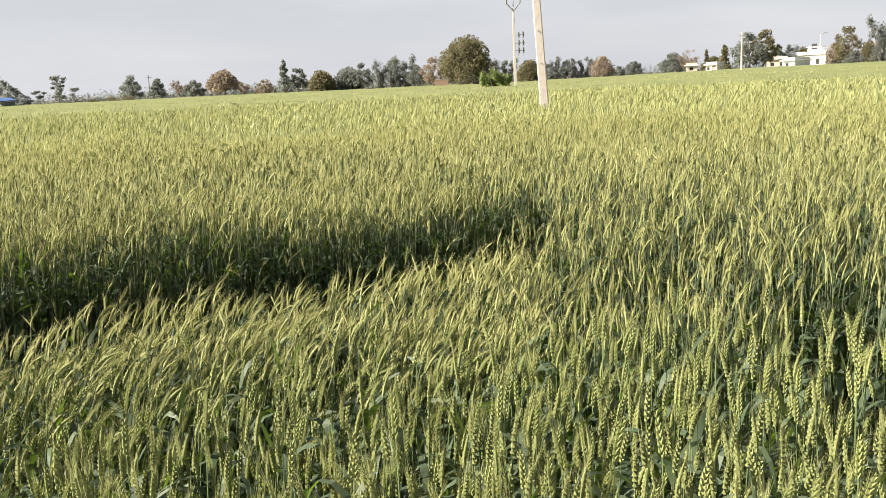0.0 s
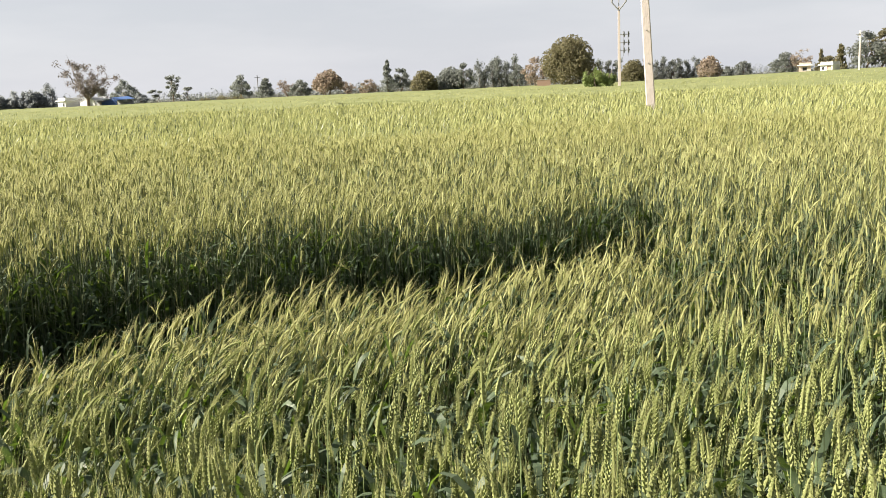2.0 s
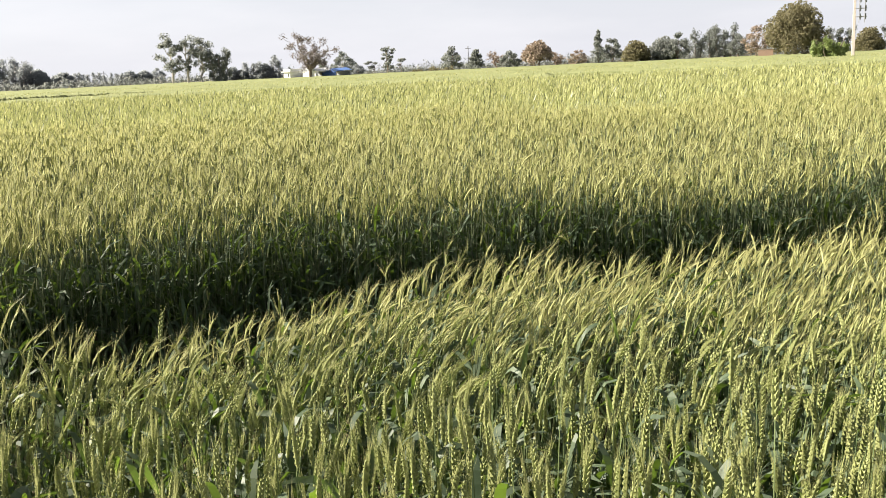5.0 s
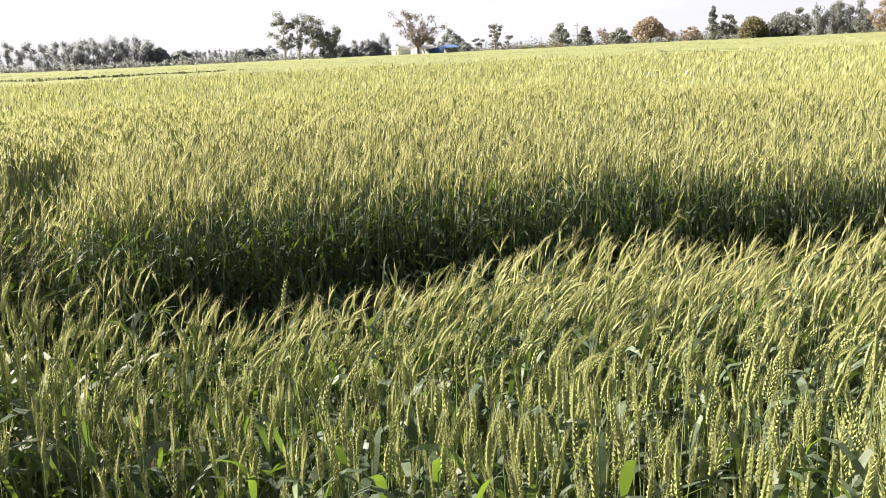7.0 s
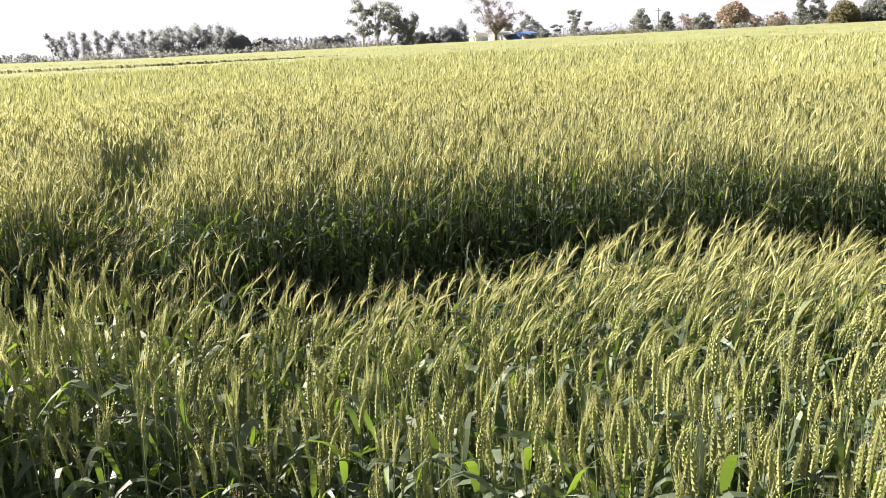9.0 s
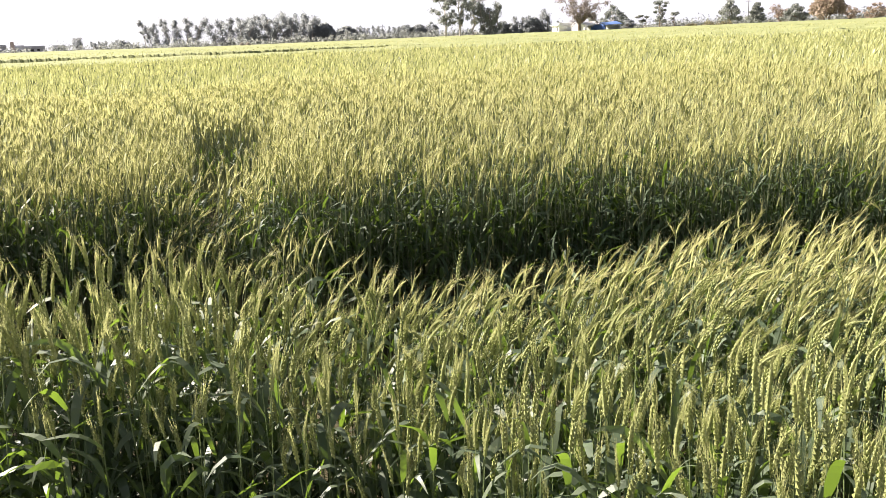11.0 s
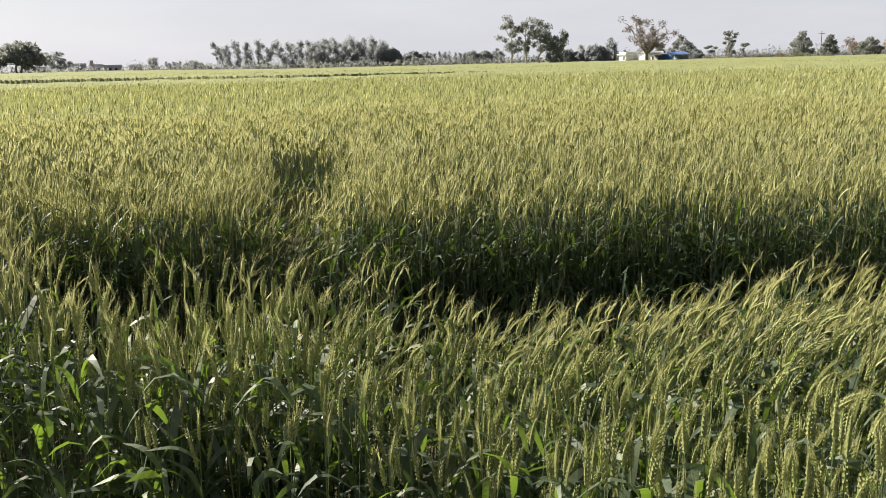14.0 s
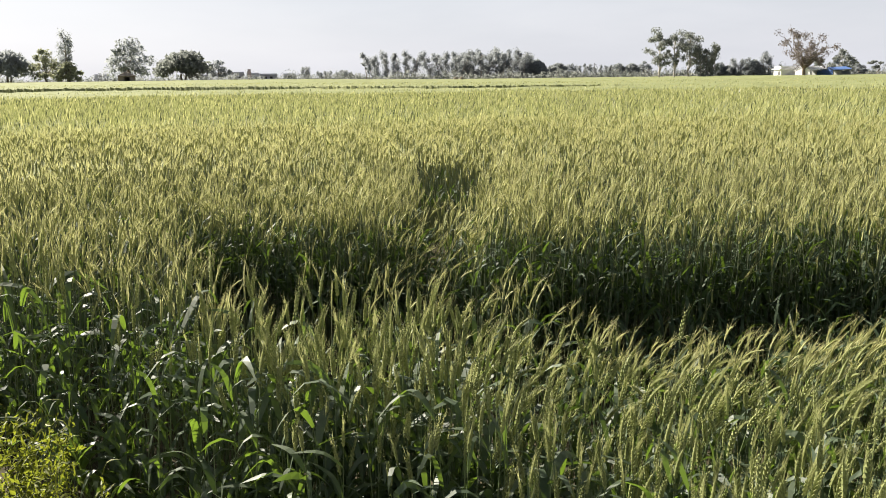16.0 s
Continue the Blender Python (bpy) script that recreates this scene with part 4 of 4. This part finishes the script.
def flat_house(az, dist, w, d, h, wall_mat, label, holes=(), door=None, upper=None, turn=0.0):
    root = site("house", az, dist, label, "house", "village houses", turn)
    cut = list(holes) + ([door] if door else [])
    part("wall", walls(w, d, h, 0.23, cut), wall_mat, root)
    roof = part("roof", block(-w / 2 - 0.25, -d / 2 - 0.35, h + 0.003, w / 2 + 0.25, d / 2 + 0.25, h + 0.16, bevel=0.02), WHITE, root, "flat whitewashed roof slab")
    rail = bmesh.new()
    for a in ((-w / 2, -d / 2, w / 2, -d / 2 + 0.12), (-w / 2, d / 2 - 0.12, w / 2, d / 2), (-w / 2, -d / 2 + 0.12, -w / 2 + 0.12, d / 2 - 0.12), (w / 2 - 0.12, -d / 2 + 0.12, w / 2, d / 2 - 0.12)):
        box(rail, a[0], a[1], h + 0.163, a[2], a[3], h + 0.55)
    part("parapet", rail, wall_mat, roof)
    for q in holes:
        win = part("window", block(q[0] + 0.01, -d / 2 + 0.10, q[2] + 0.01, q[1] - 0.01, -d / 2 + 0.13, q[3] - 0.01), DARK, root, "dark unlit window")
        fr = bmesh.new()
        for a in ((q[0], q[2], q[0] + 0.07, q[3]), (q[1] - 0.07, q[2], q[1], q[3]), (q[0] + 0.07, q[3] - 0.07, q[1] - 0.07, q[3]), (q[0] + 0.07, q[2], q[1] - 0.07, q[2] + 0.07)):
            box(fr, a[0], -d / 2 + 0.03, a[1], a[2], -d / 2 + 0.098, a[3])
        part("frame", fr, GREY_WALL, win)
    if door:
        part("door", block(door[0] + 0.01, -d / 2 + 0.08, 0.01, door[1] - 0.01, -d / 2 + 0.13, door[3] - 0.01), BRICK, root, "brown wooden door")
    if upper:
        ux, uw, ud, uh = upper
        up = part("upper_room", block(ux - uw / 2, -ud / 2, h + 0.165, ux + uw / 2, ud / 2, h + uh, bevel=0.02), wall_mat, root)
        part("upper_roof", block(ux - uw / 2 - 0.2, -ud / 2 - 0.2, h + uh + 0.003, ux + uw / 2 + 0.2, ud / 2 + 0.2, h + uh + 0.14), WHITE, up)
        part("window", block(ux - 0.5, -ud / 2 - 0.03, h + 0.9, ux + 0.5, -ud / 2 - 0.004, h + 1.9), DARK, up)
    return root


flat_house(18.55, 168, 2.2, 2.2, 1.85, WHITE, "small white flat-roofed house behind the wheat", [(-0.9, -0.3, 1.0, 1.6)], (0.1, 0.85, 0.0, 1.75), turn=-32)
flat_house(17.2, 176, 2.0, 4, 2.0, PINKISH, "faded pink low house beside a brown tree", [(-0.4, 0.4, 1.1, 1.8)])
flat_house(24.4, 172, 6.6, 7, 2.65, WHITE, "large white house with an upper room", [(-2.6, -1.6, 1.0, 2.0), (1.4, 2.4, 1.0, 2.0)], (-0.5, 0.5, 0.0, 2.1), (-0.2, 2.7, 3.0, 1.25), turn=-34)
flat_house(23.1, 158, 2.3, 4, 1.75, WHITE, "low white outbuilding in front of the house", [(-0.6, 0.1, 0.9, 1.5)], turn=-36)
flat_house(22.05, 185, 3.7, 5, 2.3, PINKISH, "low brick-coloured house with a pale roof", [(-1.2, -0.4, 1.0, 1.8), (0.5, 1.3, 1.0, 1.8)])
flat_house(27.1, 205, 3.2, 5, 4.2, PINKISH, "pale two-storey house among trees", [(-1.0, -0.2, 2.7, 3.6), (0.4, 1.2, 2.7, 3.6)])
flat_house(-26.6, 176, 2.5, 4, 2.0, WHITE, "small whitewashed shed under the bare tree", [(0.3, 1.0, 1.0, 1.7)], turn=-62)
for az, w, h, mat in ((-59.9, 6, 3.4, GREY_WALL), (-58.9, 5, 3.0, WHITE), (-58.0, 7, 2.6, GREY_WALL), (-67.6, 6, 3.0, WHITE), (-61.9, 5, 2.4, GREY_WALL), (-56.7, 5, 2.6, WHITE), (-52.8, 6, 1.9, GREY_WALL)):
    flat_house(az, 390, w, 7, h, mat, "far pale flat-roofed house in the haze", [(-1.6, -0.4, 1.0, 2.0), (0.6, 1.8, 1.0, 2.0)])

# white-roofed shelter, with its blue-sheeted neighbour
def shelter(az, dist, w, h, mat, label, name):
    root = site(name, az, dist, label, "shelter", "", -42)
    bm = bmesh.new()
    prof = [(-w / 2 - 0.2, h * 0.72), (0.15 * w, h), (w / 2 + 0.2, h * 0.80)]
    for (xa, za), (xb, zb) in zip(prof, prof[1:]):
        vs = [bm.verts.new(p) for p in ((xa, -2.2, za), (xb, -2.2, zb), (xb, 2.2, zb + 0.15), (xa, 2.2, za + 0.15), (xa, -2.2, za - 0.06), (xb, -2.2, zb - 0.06), (xb, 2.2, zb + 0.09), (xa, 2.2, za + 0.09))]
        for f in ((0, 1, 2, 3), (7, 6, 5, 4), (0, 4, 5, 1), (1, 5, 6, 2), (2, 6, 7, 3), (3, 7, 4, 0)):
            bm.faces.new([vs[i] for i in f])
    part("roof", bm, mat, root)
    sheet = bmesh.new()
    edge = [(-w / 2, 0.05), (w / 2, 0.05), (w / 2, h * 0.77), (0.15 * w, h * 0.93), (-w / 2, h * 0.66)]
    near = [sheet.verts.new((x, -2.24, z)) for x, z in edge]
    rear = [sheet.verts.new((x, -2.21, z)) for x, z in edge]
    sheet.faces.new(near)
    sheet.faces.new(rear[::-1])
    for i in range(5):
        sheet.faces.new((near[i], rear[i], rear[(i + 1) % 5], near[(i + 1) % 5]))
    part("side_sheet", sheet, mat, root)
    part("back_wall", block(-w / 2, 1.9, 0, w / 2, 2.1, h * 0.74), GREY_WALL, root)
    for x in (-w / 2 + 0.08, w / 2 - 0.08):
        part("post", block(x - 0.06, -2.15, 0, x + 0.06, -2.03, h * 0.74), BARK, root)


shelter(-25.3, 174, 3.2, 2.45, WHITE, "shelter with a pale sloping sheet roof", "shelter")
shelter(-24.1, 176, 3.5, 2.3, BLUE, "shelter covered in faded blue tarpaulin", "tent")

hut = site("hut", -66.33, 176, "low dark thatched hut under a tree", "hut")
part("wall", walls(3.0, 3.0, 1.9, 0.2, [(-0.4, 0.5, 0.0, 1.7)]), THATCH, hut)
bm = bmesh.new()
bmesh.ops.create_cone(bm, cap_ends=True, segments=4, radius1=2.5, radius2=0.3, depth=0.8, matrix=pose(0, 0, 2.3, 0, 0, 45))
part("roof", bm, THATCH, hut, "sagging dark thatch roof")

pillar = site("brick_pillar", -59.17, 230, "tapered pale brick pillar in the far field", "pillar")
bm = bmesh.new()
bmesh.ops.create_cone(bm, cap_ends=True, segments=4, radius1=0.95, radius2=0.5, depth=3.3, matrix=pose(0, 0, 1.65, 0, 0, 45))
part("shaft", bm, PINKISH, pillar)
part("cap", block(-0.42, -0.42, 3.303, 0.42, 0.42, 3.45), PINKISH, pillar)

wall_end = site("brick_wall", 1.9, 158, "low reddish brick wall beside the mango tree", "wall")
part("wall", block(-1.15, -0.12, 0, 1.15, 0.12, 2.0), BRICK, wall_end)
part("coping", block(-1.2, -0.16, 2.003, 1.2, 0.16, 2.08), GREY_WALL, wall_end)

for k, az in enumerate((-46.45, -46.08)):
    stack = site("straw_stack", az, 168, "squat dark straw stack at the field's edge", "straw stack", "straw stacks")
    bm = bmesh.new()
    bmesh.ops.create_icosphere(bm, subdivisions=2, radius=0.62)
    for v in bm.verts:
        v.co = Vector((v.co.x * 0.85, v.co.y * 0.85, max(-0.4, v.co.z) * 1.1 + 0.85)) * (1 + 0.06 * noise.noise(v.co * 4 + Vector((k, 0, 0))))
    part("heap", bm, THATCH, stack)
for az, dist, w, h in ((-40.07, 180, 1.3, 1.25), (-14.9, 180, 1.2, 1.2)):
    tank = site("pump_house", az, dist, "tiny white pump house at the field's edge", "pump house", "pump houses")
    part("wall", walls(w, 1.4, h, 0.12, [(-0.25, 0.25, 0.1, h - 0.2)]), WHITE, tank)
    part("roof", block(-w / 2 - 0.1, -0.8, h + 0.003, w / 2 + 0.1, 0.8, h + 0.1), GREY_WALL, tank)


# ---- poles ----
def shaft(w0, w1, d0, d1, h, chamfer=0.02):
    bm = box(bmesh.new(), -w0 / 2, -d0 / 2, 0, w0 / 2, d0 / 2, h)
    for v in bm.verts:
        if v.co.z > h / 2:
            v.co.x *= w1 / w0
            v.co.y *= d1 / d0
    bmesh.ops.bevel(bm, geom=bm.edges[:], offset=chamfer, segments=1, affect="EDGES")
    return bm


def rod(p, q, r, bm=None, segments=6):
    bm = bm or bmesh.new()
    p, q = Vector(p), Vector(q)
    m = Matrix.Translation((p + q) / 2) @ (q - p).to_track_quat("Z", "Y").to_matrix().to_4x4()
    bmesh.ops.create_cone(bm, cap_ends=True, segments=segments, radius1=r, radius2=r, depth=(q - p).length, matrix=m)
    return bm


NEAR_POLE = 20.5
near_pole = site("utility_pole", 8.42, NEAR_POLE, "weathered concrete utility pole leaning in the wheat", "utility pole", "utility poles")
near_pole.matrix_world = near_pole.matrix_world @ pose(0, 0, 0, 0, -3.0, 0)
part("shaft", shaft(0.21, 0.13, 0.24, 0.16, 8.0), CONCRETE, near_pole)
for z in (1.9, 2.6, 5.2, 6.4):
    part("bolt", rod((0, -0.125, z), (0, -0.085, z), 0.014), STEEL, near_pole)

far_pole = site("utility_pole", 6.52, 76, "upright concrete utility pole with steel fork arms", "utility pole", "utility poles")
part("shaft", shaft(0.27, 0.16, 0.27, 0.17, 7.3), CONCRETE, far_pole)
arm = part("fork_arm", rod((0, -0.12, 7.0), (-0.55, -0.12, 7.65), 0.05), STEEL, far_pole)
rest = part("fork_arm", rod((0, -0.12, 7.0), (0.55, -0.12, 7.65), 0.05), STEEL, far_pole)
for ob, x in ((arm, -0.55), (rest, 0.55)):
    part("insulator", rod((x, -0.12, 7.63), (x, -0.12, 7.95), 0.07, segments=8), STEEL, ob)
part("top_pin", rod((0, 0, 7.28), (0, 0, 8.1), 0.04), STEEL, far_pole)
for z in (5.1, 4.45, 3.85):
    brk = part("bracket", rod((0.05, -0.10, z), (0.85, -0.10, z), 0.035), STEEL, far_pole)
    for x in (0.40, 0.76):
        part("insulator", rod((x, -0.10, z - 0.22), (x, -0.10, z + 0.22), 0.05, segments=8), STEEL, brk)
for x in (0.32, 0.70):
    part("upright", rod((x, -0.16, 3.4), (x, -0.16, 5.35), 0.025), STEEL, far_pole)

lone_pole = site("utility_pole", 20.06, 112, "pale slim concrete pole before the village", "utility pole", "utility poles")
part("shaft", shaft(0.22, 0.16, 0.22, 0.16, 5.3), CONCRETE, lone_pole)
part("cross_arm", rod((-0.45, -0.12, 4.9), (0.45, -0.12, 4.9), 0.04), STEEL, lone_pole)
lamp_post = site("lamp_post", 24.37, 150, "thin pale street lamp post near white house", "lamp post")
part("post", rod((0, 0, 0), (0, 0, 5.4), 0.06, segments=8), CONCRETE, lamp_post)
part("lamp_arm", rod((0, 0, 5.35), (0.6, 0, 5.65), 0.04), STEEL, lamp_post)
part("lamp_head", block(0.45, -0.12, 5.6, 1.0, 0.12, 5.74), STEEL, lamp_post)
for az, dist, h, label in ((-47.9, 230, 5.0, "thin dark pole with a cross bar in the haze"), (-15.86, 200, 5.8, "thin dark pole beside a small tree"), (-37.8, 250, 4.6, "thin dark pole with a cross bar in the haze")):
    pole = site("utility_pole", az, dist, label, "utility pole", "utility poles")
    part("shaft", rod((0, 0, 0), (0, 0, h), 0.09, segments=8), STEEL, pole)
    part("cross_arm", rod((-0.6, -0.12, h - 0.5), (0.6, -0.12, h - 0.5), 0.05), STEEL, pole)


# ---- a yellow-green weed at the crop's edge ----
WEED = material("weed_leaf", (0.11, 0.135, 0.02), (0.24, 0.255, 0.045), 0.55, 30, 0.42, (0.30, 0.34, 0.03))


def weed(x, y, h, label):
    root = new("weed")
    root.matrix_world = pose(x, y, 0)
    tagged(root, label, "weed", "weeds at the crop's edge")
    foliage = Batch()
    for i in range(8):
        a = i * 2.4
        tip = np.array([math.cos(a) * 0.17 * rng.uniform(0.3, 1.2), math.sin(a) * 0.17 * rng.uniform(0.3, 1.2), h * rng.uniform(0.6, 1.0)])
        stalk = Batch()
        p = limb(stalk, (math.cos(a) * 0.02, math.sin(a) * 0.02, 0), tip, 0.003, 0.0012, 6, 0.04, 4)
        stalk.make("stalk", [STEM], root)
        for j in range(22):
            f = rng.uniform(0.2, 1.0) * 5
            c = p[int(min(f, 4.99))]
            q = p[min(int(f) + 1, 5)]
            c = c + (q - c) * (f - int(f))
            leaf_clumps(foliage, c, (0.022, 0.022, 0.02), 2, 0.013, 0.9, 0)
        blade = p[None]
        for f in (0.35, 0.55, 0.75, 0.95):
            leaves(foliage, blade, np.array([f]), np.array([True]), 6, (0.06, 0.13), (0.005, 0.009))
    foliage.make("foliage", [WEED, WEED], root)


for i in range(10):
    spot = toward(rng.uniform(-81, -77)) * rng.uniform(3.2, 3.9)
    weed(spot.x, spot.y, rng.uniform(0.36, 0.60), "bright yellow-green weed with small leaves beside wheat")
